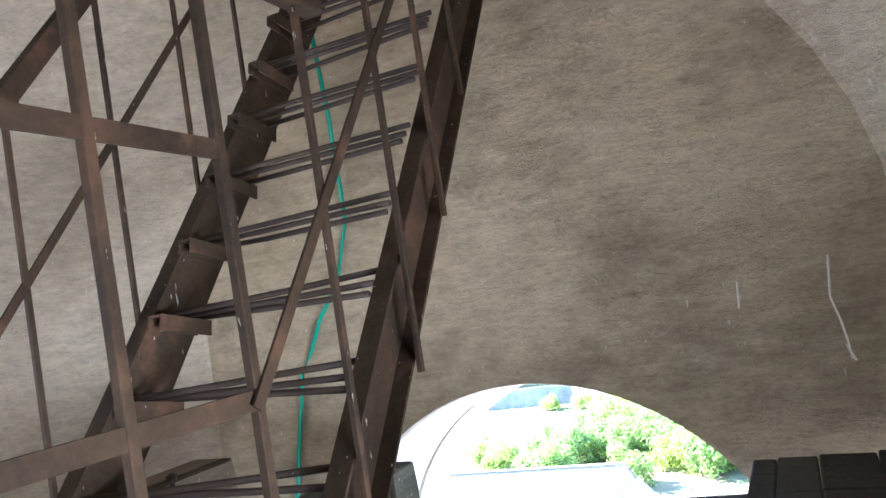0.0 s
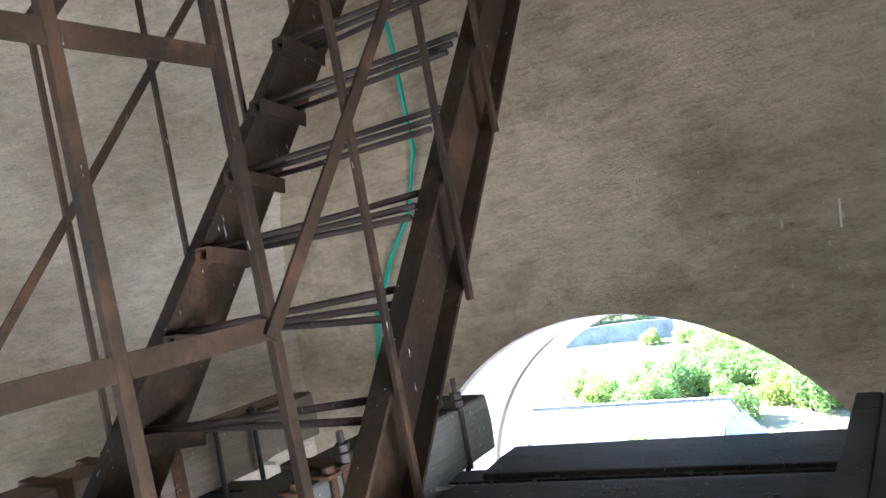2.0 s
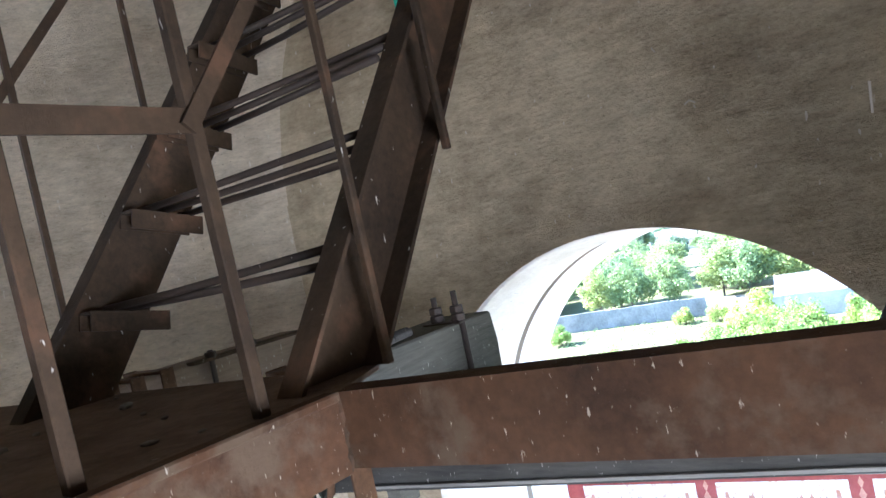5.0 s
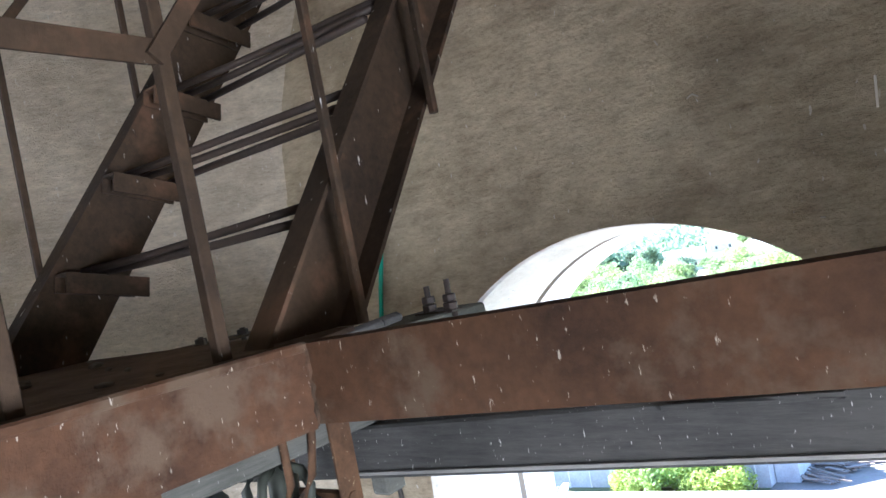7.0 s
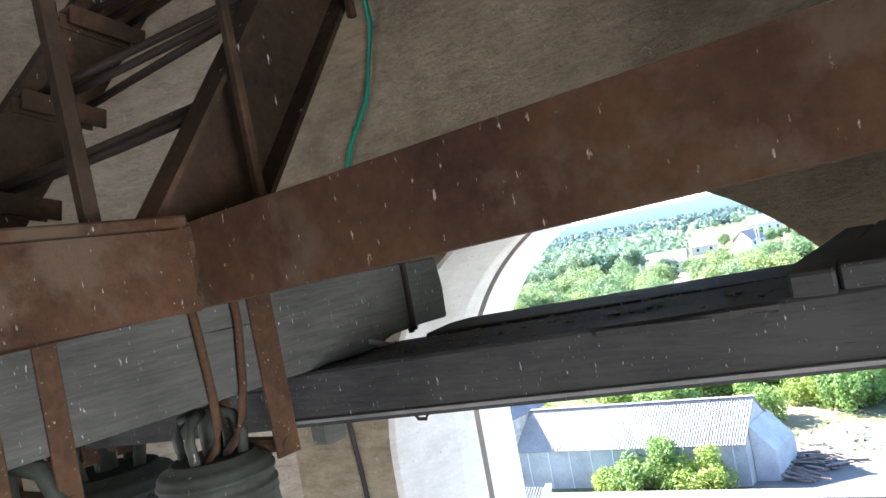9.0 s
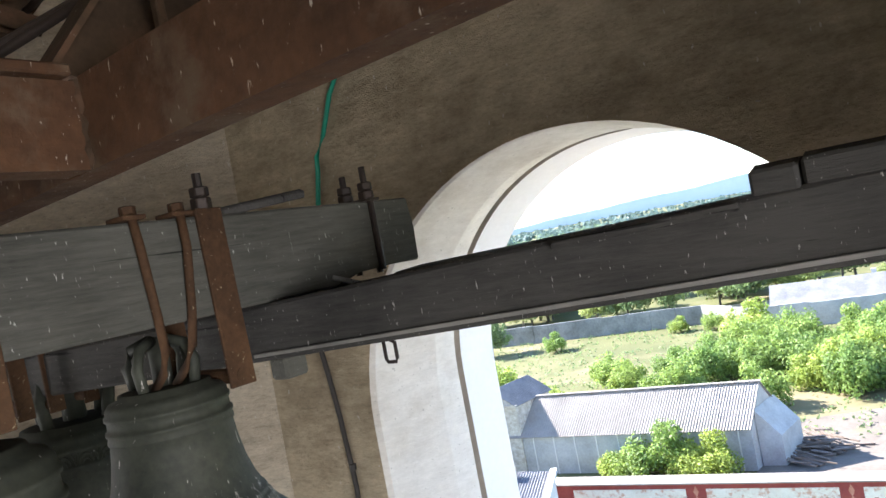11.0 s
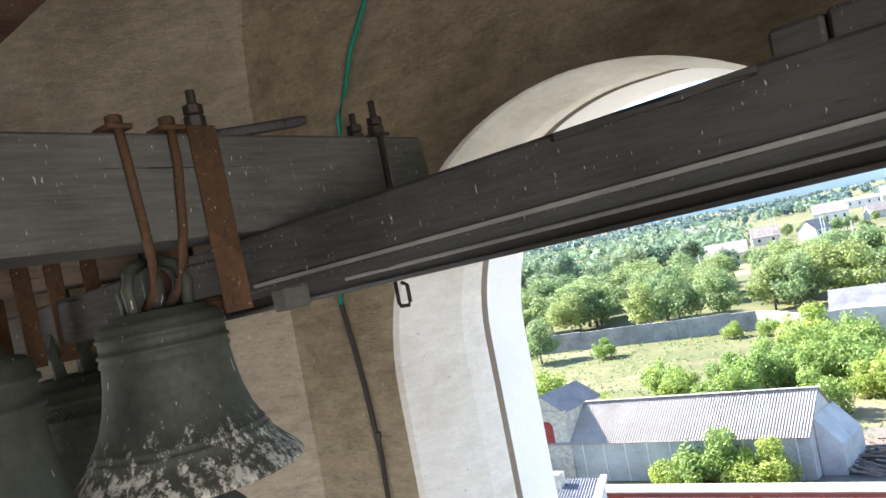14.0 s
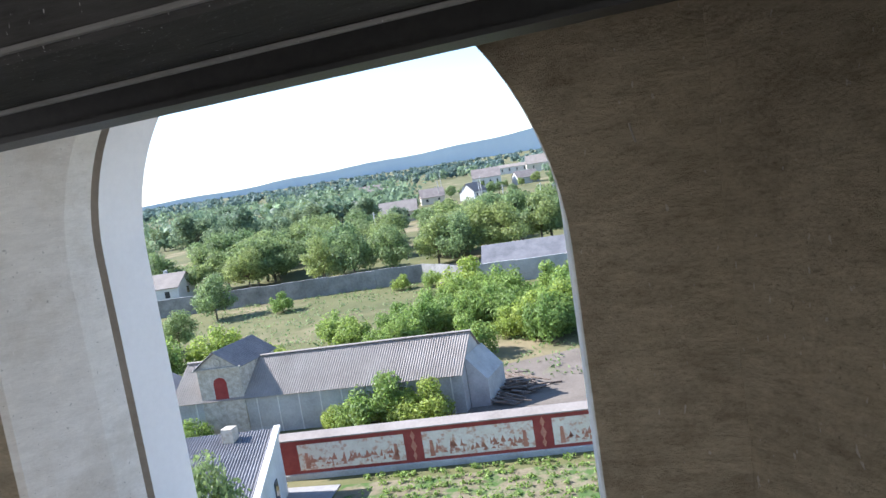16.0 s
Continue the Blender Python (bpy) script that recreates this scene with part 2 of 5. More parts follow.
def extrude(bm, p0, p1, prof, a, b, bevel=0.0):
    """A prism from p0 to p1 whose section is the polygon prof in the axes a and b."""
    p0, p1, a, b = Vector(p0), Vector(p1), Vector(a).normalized(), Vector(b).normalized()
    ends = [[bm.verts.new(p + a * u + b * v) for u, v in prof] for p in (p0, p1)]
    faces = [bm.faces.new(ends[0][::-1]), bm.faces.new(ends[1])]
    n = len(prof)
    for i in range(n):
        faces.append(bm.faces.new((ends[0][i], ends[0][(i + 1) % n], ends[1][(i + 1) % n], ends[1][i])))
    if bevel:
        es = list({e for f in faces for e in f.edges})
        bmesh.ops.bevel(bm, geom=es, offset=bevel, segments=1, affect="EDGES")
    return bm


def bar(bm, p0, p1, w, h, up=(0, 0, 1), bevel=0.0):
    """A rectangular bar between two points, w across and h along up."""
    d = (Vector(p1) - Vector(p0)).normalized()
    s = d.cross(Vector(up)).normalized()
    u = s.cross(d)
    return extrude(bm, p0, p1, [(-w / 2, -h / 2), (w / 2, -h / 2), (w / 2, h / 2), (-w / 2, h / 2)], s, u, bevel)


def box(bm, x0, x1, y0, y1, z0, z1, bevel=0.0):
    return extrude(bm, (x0, y0, z0), (x1, y0, z0), [(0, 0), (y1 - y0, 0), (y1 - y0, z1 - z0), (0, z1 - z0)], (0, 1, 0), (0, 0, 1), bevel)


def rod(bm, pts, r, seg=8):
    """A round bar along a line of points."""
    pts = [Vector(p) for p in pts]
    rings = []
    for i, p in enumerate(pts):
        d = (pts[min(i + 1, len(pts) - 1)] - pts[max(i - 1, 0)]).normalized()
        s = d.cross(Vector((0.31, 0.2, 0.93)) if abs(d.z) < 0.9 else Vector((1, 0, 0))).normalized()
        u = s.cross(d)
        rings.append([bm.verts.new(p + (s * math.cos(k * 2 * math.pi / seg) + u * math.sin(k * 2 * math.pi / seg)) * r) for k in range(seg)])
    for a, b in zip(rings, rings[1:]):
        for k in range(seg):
            bm.faces.new((a[k], a[(k + 1) % seg], b[(k + 1) % seg], b[k]))
    bm.faces.new(rings[0][::-1]), bm.faces.new(rings[-1])
    return bm


def lathe(bm, prof, at, seg=48):
    """A turned body: prof gives radius and height, round the upright axis at at."""
    x, y, z = at
    rings = [[bm.verts.new((x + r * math.cos(k * 2 * math.pi / seg), y + r * math.sin(k * 2 * math.pi / seg), z + h)) for k in range(seg)] for r, h in prof]
    for a, b in zip(rings, rings[1:]):
        for k in range(seg):
            bm.faces.new((a[k], a[(k + 1) % seg], b[(k + 1) % seg], b[k]))
    return bm


def nut(bm, at, r, h):
    x, y, z = at
    extrude(bm, (x, y, z), (x, y, z + h), [(r * math.cos(k * math.pi / 3), r * math.sin(k * math.pi / 3)) for k in range(6)], (1, 0, 0), (0, 1, 0), r * 0.12)


def solo(name, bm, material, label, category, kind="", group=""):
    return tagged(part(name, bm, material), label, category, group, kind)


# ---- belfry shell ----
def arch_loop(half, spring, sill, n=40):
    """Outline of an arched opening, counter-clockwise from its lower left corner: (across, height)."""
    pts = [(-half, sill + (spring - sill) * k / 12) for k in range(12)]
    pts += [(-half * math.cos(math.pi * k / n), spring + half * math.sin(math.pi * k / n)) for k in range(n + 1)]
    pts += [(half, spring - (spring - sill) * k / 12) for k in range(1, 13)]
    pts += [(half - 2 * half * k / 8, sill) for k in range(1, 8)]
    return pts


def outer_loop(pts, mid, half, z0, z1):
    """The rays from mid through pts, met with a rectangle."""
    out = []
    for u, z in pts:
        du, dz = u, z - mid
        s = min((half / abs(du)) if du else 1e9, ((z1 - mid) / dz) if dz > 0 else (((z0 - mid) / dz) if dz < 0 else 1e9))
        out.append((du * s, mid + dz * s))
    return out


def octagon_wall(k, opening, name, label, shift=0.0):
    """One side of the octagon, inner face at APO, with a splayed arched opening through it."""
    ang = k * math.pi / 4
    nrm = Vector((math.sin(ang), math.cos(ang), 0))
    tan = Vector((math.cos(ang), -math.sin(ang), 0))
    base = Vector((CX, CY, 0))

    def at(u, d, z):
        return base + tan * u + nrm * (APO + d) + Vector((0, 0, z))

    z0, z1 = FLOOR - 0.15, 2.6
    hi, ho = HALF, HALF + THICK * 0.4142
    if not opening:
        bm = bmesh.new()
        steps, rows = 12, 20
        inner = [[bm.verts.new(at(-hi + 2 * hi * i / steps, 0, z0 + (z1 - z0) * j / rows)) for i in range(steps + 1)] for j in range(rows + 1)]
        outer = [[bm.verts.new(at(-ho + 2 * ho * i / steps, THICK, z0 + (z1 - z0) * j / rows)) for i in range(steps + 1)] for j in range(rows + 1)]
        for g in (inner, outer):
            for j in range(rows):
                for i in range(steps):
                    bm.faces.new((g[j][i], g[j][i + 1], g[j + 1][i + 1], g[j + 1][i]))
        for j in range(rows):
            for i in (0, steps):
                bm.faces.new((inner[j][i], inner[j + 1][i], outer[j + 1][i], outer[j][i]))
        for i in range(steps):
            for j in (0, rows):
                bm.faces.new((inner[j][i], inner[j][i + 1], outer[j][i + 1], outer[j][i]))
        # northwest wall's brighter light is painted in with the dome's paler plaster
        return solo(name, bm, M_DOME_NWLIT if name.endswith("northwest") else M_WALL, label, "wall", "structure")
    bm = bmesh.new()
    a = [(u + shift, z) for u, z in arch_loop(1.10, -0.975, SILL)]
    b = [(u + 1.9 * shift, z) for u, z in arch_loop(0.94, -0.86, SILL)]
    mid = -1.0
    oi = outer_loop([(u, z) for u, z in a], mid, hi, z0, z1)
    oo = outer_loop([(u, z) for u, z in b], mid, ho, z0, z1)
    rings = [[at(u, 0, z) for u, z in oi]]
    for f in (0.75, 0.5, 0.25):
        rings.append([at(p[0] * f + q[0] * (1 - f), 0, p[1] * f + q[1] * (1 - f)) for p, q in zip(oi, a)])
    rings.append([at(u, 0, z) for u, z in a])
    rings.append([at((p[0] * 0.88 + q[0] * 0.12), 0.012, (p[1] * 0.88 + q[1] * 0.12)) for p, q in zip(a, b)])
    rings.append([at((p[0] * 0.3 + q[0] * 0.7), 0.30, (p[1] * 0.3 + q[1] * 0.7)) for p, q in zip(a, b)])
    def wider(g):
        return [(u + g * (1 if u > 1.9 * shift else -1), z + 0.5 * g if z > -0.9 else z) for u, z in b]
    rings.append([at(u, 0.43, z) for u, z in wider(0.045)])
    groove = wider(0.075)
    rings.append([at(u, 0.435, z) for u, z in groove])
    rings.append([at(u, 0.465, z) for u, z in groove])
    rings.append([at(u, 0.47, z) for u, z in wider(0.04)])
    rings.append([at(u, THICK, z) for u, z in b])
    rings.append([at(u, THICK, z) for u, z in oo])
    vs = [[bm.verts.new(p) for p in r] for r in rings]
    n = len(a)
    mats = [0, 0, 0, 0, 1, 1, 1, 3, 3, 3, 2, 2]
    for r in range(len(vs) - 1):
        for i in range(n):
            f = bm.faces.new((vs[r][i], vs[r][(i + 1) % n], vs[r + 1][(i + 1) % n], vs[r + 1][i]))
            f.material_index = mats[r]
    for i in range(n):
        bm.faces.new((vs[0][i], vs[0][(i + 1) % n], vs[-1][(i + 1) % n], vs[-1][i]))
    ob = solo(name, bm, M_WALL, label, "wall", "structure")
    for m in (M_REVEAL, M_WHITE, M_GROOVE):
        ob.data.materials.append(m)
    return ob


NAMES = ["north", "northeast", "east", "southeast", "south", "southwest", "west", "northwest"]
for k, nm in enumerate(NAMES):
    octagon_wall(k, k % 2 == 0, "wall_" + nm, "stained beige plaster wall" + (" with an arched opening" if k % 2 == 0 else " of the belfry"), 0.10 if k == 0 else 0.0)

bm = bmesh.new()
prof = [(DOME_R * math.cos(a), DOME_R * math.sin(a)) for a in [math.pi / 2 * i / 28 for i in range(29)]]
prof += [(4.95 * math.cos(a), 4.95 * math.sin(a)) for a in [math.pi / 2 * i / 14 for i in range(14, -1, -1)]]
prof = [(max(r, 0.001), h) for r, h in prof]
lathe(bm, prof + prof[:1], (CX, CY, DOME_Z), 64)
smooth(solo("ceiling", bm, M_DOME_NWLIT, "plastered dome over the belfry", "ceiling", "structure"))

bm = bmesh.new()
extrude(bm, (CX, CY, FLOOR - 0.3), (CX, CY, FLOOR), [(4.9 * math.cos(math.pi / 8 + k * math.pi / 4), 4.9 * math.sin(math.pi / 8 + k * math.pi / 4)) for k in range(8)], (1, 0, 0), (0, 1, 0))
solo("floor", bm, M_FLOOR, "dusty concrete belfry floor", "floor", "structure")
bm = bmesh.new()
extrude(bm, (CX, CY, GROUND - 0.5), (CX, CY, FLOOR - 0.31), [(4.98 * math.cos(math.pi / 8 + k * math.pi / 4), 4.98 * math.sin(math.pi / 8 + k * math.pi / 4)) for k in range(8)], (1, 0, 0), (0, 1, 0))
solo("tower_shaft", bm, M_WHITE, "white painted shaft below the belfry", "tower", "structure")

# ---- landing, its beams and the lower flight ----
def c_profile(h, f, t=0.007):
    return [(0, -h / 2), (f, -h / 2), (f, -h / 2 + t), (t, -h / 2 + t), (t, h / 2 - t), (f, h / 2 - t), (f, h / 2), (0, h / 2)]


landing = thing("stair_landing", "rusted steel stair landing with a dirty sheet deck", "landing", (-1.9, 1.2, -0.06))
bm = bmesh.new()
extrude(bm, (0, 0, 0.044), (0, 0, 0.052), [(-2.62, -0.75), (0.12, -0.75), (0.12, 0.30), (-1.325, 0.30), (-1.325, 2.175), (-1.40, 2.37), (-2.62, 2.25)], (1, 0, 0), (0, 1, 0))
part("deck", bm, M_DECK, landing)
bm = bmesh.new()
extrude(bm, (-1.325, 0.31, -0.009), (-1.325, 2.19, -0.009), c_profile(0.104, 0.05), (-1, 0, 0), (0, 0, 1))
part("edge_beam", bm, M_RUST, landing, "rusty red steel edge channel")
bm = bmesh.new()
extrude(bm, (-2.61, -0.74, -0.01), (-2.61, 2.19, -0.01), c_profile(0.108, 0.05), (1, 0, 0), (0, 0, 1))
part("edge_beam", bm, M_RUST, landing, "rusty red steel edge channel")
bm = bmesh.new()
for k in range(26):
    x, y = random.uniform(-2.0, -1.36), random.uniform(1.0, 2.3)
    r = random.uniform(0.004, 0.013)
    m = Matrix.Translation((x, y, 0.055)) @ Matrix.Rotation(random.uniform(0, 3), 4, "Z") @ Matrix.Diagonal((r * random.uniform(1, 2.6), r, r * 0.5, 1))
    bmesh.ops.create_icosphere(bm, subdivisions=1, radius=1, matrix=m)
tagged(part("debris", bm, M_DIRT), "crumbs of plaster and dirt on the landing", "debris", "", "stuff")

bm = bmesh.new()
extrude(bm, (-2.7, 2.195, -0.052), (2.3, 2.215, 0.128), c_profile(0.110, 0.05), (0, 1, 0), (0, 0, 1))
solo("landing_beam", bm, M_RUST, "rusty red steel channel carrying the landing", "beam")

# lower flight, under the walker
lower = thing("lower_stair", "steep dark steel stair below the landing", "stair", (-0.5, 1.2, FLOOR))
DL = Vector((0, 1, -1.31)).normalized()
for x in (-0.88, -0.12):
    bm = bmesh.new()
    bar(bm, (x, 0.33, -0.06), (x, 2.13, -0.06 - 1.8 * 1.31), 0.012, 0.18)
    part("stringer", bm, M_STAIR, lower)
for i in range(11):
    z = 0.05 - 0.2 * (i + 1)
    y = 0.32 + 0.2 * (i + 1) / 1.31
    bm = bmesh.new()
    box(bm, -0.873, -0.127, y - 0.165, y + 0.04, z - 0.006, z)
    part("tread", bm, M_BAR, lower)

# ---- upper stair ----
SL = 1.31
D = Vector((0, 1, SL)).normalized()
N = Vector((0, -SL, 1)).normalized()
stair = thing("steel_stair", "steep dark brown steel stair with bar treads and a strap railing", "stair", (-1.75, 2.3, 0.05))
TOPY = 3.86


def stringer(xweb, side, z22, h):
    """A channel along the flight; z22 is the height of its upper edge at y = 2.20."""
    bm = bmesh.new()
    p0 = Vector((xweb, 1.9, z22 + SL * (1.9 - 2.2))) - N * h / 2
    p1 = Vector((xweb, TOPY, z22 + SL * (TOPY - 2.2))) - N * h / 2
    extrude(bm, p0, p1, c_profile(h, 0.052, 0.008), (side, 0, 0), N)
    geom = bm.verts[:] + bm.edges[:] + bm.faces[:]
    bmesh.ops.bisect_plane(bm, geom=geom, plane_co=(0, 0, 0.053), plane_no=(0, 0, -1), clear_outer=True)
    bmesh.ops.holes_fill(bm, edges=[e for e in bm.edges if e.is_boundary])
    return part("stringer", bm, M_STAIR, stair)


stringer(-1.435, 1, 0.082, 0.155)
stringer(-2.05, -1, 0.187, 0.146)
for i in range(9):
    # the brackets dip towards the back
    yb, zb = 2.408 + 0.1335 * i, 0.200 + 0.194 * i
    x = -2.046
    bm = bmesh.new()
    extrude(bm, (x, yb - 0.165, zb + 0.033), (x, yb, zb), [(0, 0), (0.045, 0), (0.045, -0.005), (0.005, -0.005), (0.005, -0.036), (0, -0.036)], (1, 0, 0), (0, 0.2, 1))
    bracket = part("bracket", bm, M_STAIR, stair)
    bm = bmesh.new()
    extrude(bm, (x + 0.040, yb - 0.163, zb + 0.033), (x + 0.040, yb + 0.008, zb - 0.001), [(0, 0.001), (0.006, 0.001), (0.006, -0.040), (0, -0.040)], (1, 0, 0), (0, 0.2, 1))
    part("front_leg", bm, M_STAIR, bracket)
    count = 2 if i == 0 else 3
    for k in range(count):
        yl = yb - (0.115, 0.075, 0.02)[k] + random.uniform(-0.008, 0.008)
        zl = zb + 0.033 * (yb - yl) / 0.165 + 0.008
        yr = yb - (0.030, 0.064, 0.088)[k] + random.uniform(-0.006, 0.006)
        zr = zb + (0.058, 0.029, 0.005)[k]
        sag = random.uniform(-0.004, 0.002)
        bm = bmesh.new()
        rod(bm, [(-2.04, yl, zl), (-1.84, yl * 0.67 + yr * 0.33, zl * 0.67 + zr * 0.33 + sag), (-1.64, yl * 0.33 + yr * 0.67, zl * 0.33 + zr * 0.67 + sag * random.uniform(0, 1.5)), (-1.437, yr, zr)], 0.008, 8)
        smooth(part("tread_bar", bm, M_BAR, stair))


def post(x, y, z0, z1, w=0.024, parent=stair, lean=0.0):
    """A square upright, its top leaning by lean along y."""
    bm = bmesh.new()
    extrude(bm, (x, y, z0), (x, y + lean, z1), [(-w / 2, -w / 2), (w / 2, -w / 2), (w / 2, w / 2), (-w / 2, w / 2)], (1, 0, 0), (0, 1, 0), 0.002)
    return part("baluster", bm, M_STAIR, parent)


def strap(x, p, q, h=0.036, t=0.006, parent=stair, name="rail", up=(0, 0, 1)):
    bm = bmesh.new()
    bar(bm, (x, *p), (x, *q), t, h, up)
    return part(name, bm, M_STAIR, parent)


XR, XL = -1.365, -2.107
# stair railing, side of the stairwell
for k, (y, z) in enumerate(((2.356, 0.055), (2.645, 0.399), (2.893, 0.769), (3.137, 1.141), (3.38, 1.50), (3.62, 1.86))):
    post(XR, y, z, z + 1.14, 0.0145, lean=-0.025)
strap(XR + 0.014, (2.06, 0.434), (3.80, 0.434 + 1.74 * 1.29), 0.024, name="mid_rail", up=N)
bm = bmesh.new()
bar(bm, (XR, 2.34, 1.18), (XR, 3.75, 1.18 + 1.41 * SL), 0.04, 0.03, N)
part("handrail", bm, M_STAIR, stair)
# far side
for y, z in ((2.246, 0.26), (2.535, 0.62), (2.815, 0.99), (3.09, 1.35), (3.36, 1.70)):
    post(XL, y, z - 0.06, z + 0.86, 0.0135, lean=-0.018)
strap(XL, (1.82, 0.196), (3.6, 0.196 + 1.78 * 1.27), 0.020, name="mid_rail", up=N)
bm = bmesh.new()
bar(bm, (XL, 2.215, 1.13), (XL, 3.5, 1.13 + 1.285 * 1.27), 0.04, 0.045, N)
part("handrail", bm, M_STAIR, stair)

rail = thing("landing_railing", "dark brown steel railing round the stair landing", "railing", (XR, 1.4, 0.052))
for y in (0.40, 0.87, 1.35):
    post(XR, y, 0.052, 1.17, 0.017, rail)
for y in (1.838, 2.090):
    post(XR, y, 0.052, 1.17, 0.019, rail, lean=-0.035)
strap(XR + 0.003, (0.36, 0.857), (2.065, 0.852), 0.033, 0.006, rail)
strap(XR + 0.003, (0.36, 0.440), (2.075, 0.446), 0.033, 0.006, rail)
bm = bmesh.new()
bar(bm, (XR, 0.36, 1.175), (XR, 2.40, 1.185), 0.05, 0.028, (0, 0, 1), 0.003)
part("handrail", bm, M_STAIR, rail)

bm = bmesh.new()
bar(bm, (-1.322, 0.31, 0.049), (-1.322, 2.18, 0.051), 0.03, 0.014, (0, 0, 1), 0.003)
part("deck_lip", bm, M_RUST, landing, "bent rusty lip of the deck sheet")
bm = bmesh.new()
rod(bm, [(-1.331 + 0.002 * (k % 3), 2.191 + 0.003 * (k % 2), -0.058 + k * 0.0105) for k in range(11)], 0.0055, 6)
part("weld", bm, M_STAIR, landing, "rough dark weld")

left_rail = thing("landing_railing", "dark brown steel railing along the landing's far edge", "railing", (XL, 1.3, 0.052))
for y in (0.75, 1.30, 1.82):
    post(XL, y, 0.052, 1.12, 0.0135, left_rail)
strap(XL, (0.70, 0.60), (1.83, 0.60), 0.022, 0.006, left_rail)
bm = bmesh.new()
bar(bm, (XL, 0.70, 1.13), (XL, 2.26, 1.15), 0.03, 0.024, (0, 0, 1), 0.002)
part("handrail", bm, M_STAIR, left_rail)

# ---- bell frame ----
cross = thing("cross_beam", "blackish timber beam carrying the bells' headstocks", "beam", (-1.5, 3.1, -0.41))
bm = bmesh.new()
extrude(bm, (-4.55, 2.845, -0.105), (1.25, 3.144, 0.139), [(0.0, -0.434), (0.30, -0.434), (0.42, -0.412), (0.42, -0.304), (0.36, -0.286), (0.20, -0.297), (0.0, -0.290)], (-0.05, 1, 0), (0, 0, 1), 0.008)
part("beam", bm, M_CROSS, cross)
# pale strips added to draw the light caught along the beam's lower edges
for dy, z in ((-0.006, -0.416), (0.30, -0.442)):
    bm = bmesh.new()
    bar(bm, (-2.05, 2.974 + dy, z), (1.2, 3.142 + dy, z + 0.130), 0.012, 0.009, (0, 0, 1), 0.001)
    part("batten", bm, M_LITEDGE, cross, "thin pale strip for the beam's lit lower edge")
bm = bmesh.new()
extrude(bm, (-4.55, 3.24, -0.479), (1.0, 3.62, -0.279), [(0, -0.088), (0.12, -0.088), (0.12, -0.076), (0.064, -0.076), (0.064, 0.076), (0.12, 0.076), (0.12, 0.088), (0, 0.088), (0, 0.076), (0.056, 0.076), (0.056, -0.076), (0, -0.076)], (-0.07, 1, 0), (0, 0, 1))
steel_cross = solo("steel_beam", bm, M_IBEAM, "black steel girder behind the timber beam", "beam")
bm = bmesh.new()
extrude(bm, (-1.93, 3.435, -0.297), (0.9, 3.63, -0.214), [(0, 0), (0.30, 0), (0.295, 0.022), (0.16, 0.026), (0.005, 0.020)], (-0.07, 1, 0), (0, 0, 1), 0.003)
solo("plank", bm, M_CROSS, "split dark plank lying along the steel girder", "plank")
bm = bmesh.new()
extrude(bm, (-1.18, 3.006, -0.266), (-0.83, 3.022, -0.252), [(0, -0.006), (0.10, -0.004), (0.10, 0.006), (0.0, 0.009)], (0, 1, 0), (0, 0, 1), 0.002)
part("splinter", bm, M_CROSS, cross, "lifted split along the beam's edge")
bm = bmesh.new()
rod(bm, [(-2.055, 3.475, -0.465), (-2.055, 3.475, -0.543), (-2.048, 3.475, -0.553), (-2.017, 3.475, -0.553), (-2.010, 3.475, -0.543), (-2.010, 3.475, -0.493), (-2.030, 3.475, -0.483)], 0.006, 8)
smooth(solo("hook", bm, M_BLACKBOLT, "black iron hook under the steel girder", "hook"))


def headstock(x0, x1, y0, y1, z0, z1, material, label):
    """A heavy timber with a cut-away end."""
    bm = bmesh.new()
    prof = [(y0, z0), (y1 - 0.40, z0), (y1 - 0.30, z0 + 0.035), (y1, z0 + 0.03), (y1 + 0.005, z1 - 0.1), (y1 - 0.01, z1), (y0, z1)]
    extrude(bm, (x0, 0, 0), (x1, 0, 0), prof, (0, 1, 0), (0, 0, 1), 0.007)
    t = thing("headstock", label, "beam", ((x0 + x1) / 2, (y0 + y1) / 2, z0), "headstocks")
    part("timber", bm, material, t)
    # thin pale slab added to paint the notch's lit underside
    bm = bmesh.new()
    bar(bm, (x0 + 0.01, y1 - 0.36, z0 + 0.012), (x1 + 0.004, y1 - 0.36, z0 + 0.012), 0.12, 0.014, (0, 0.3, 1), 0.002)
    part("packing", bm, M_LITEDGE, t, "pale slab for the notch's lit face")
    return t


headstock(-2.21, -1.985, -2.6, 3.65, -0.285, -0.048, M_TIMBER, "weathered grey timber headstock with cracks")
headstock(-3.28, -3.05, -2.6, 3.84, -0.285, -0.047, M_TIMBER2, "brown grey timber headstock behind the stair")
bm = bmesh.new()
bar(bm, (-4.55, -2.4, -0.3635), (0.9, -2.4, -0.3635), 0.25, 0.155)
solo("rear_beam", bm, M_CROSS, "blackish timber beam under the headstocks' rear ends", "beam")

for i, (xa, xb, zt) in enumerate(((-0.81, -0.732, -0.190), (-0.728, -0.60, -0.184), (-0.596, -0.42, -0.178), (-0.415, -0.25, -0.170), (-0.245, -0.06, -0.162))):
    bm = bmesh.new()
    y0 = 3.040 + 0.008 * i
    zb = -0.241 + 0.042 * (xa + 0.81)
    extrude(bm, (xa, 0, 0), (xb, 0, 0), [(y0, zb), (4.0, zb), (4.0, zt + 0.008), (y0 + 0.07, zt + 0.004), (y0, zt - 0.006)], (0, 1, 0), (0, 0, 1), 0.006)
    solo("bearing_block", bm, M_CROSS, "blackened timber bearing block on the cross beam", "block", "", "bearing blocks")


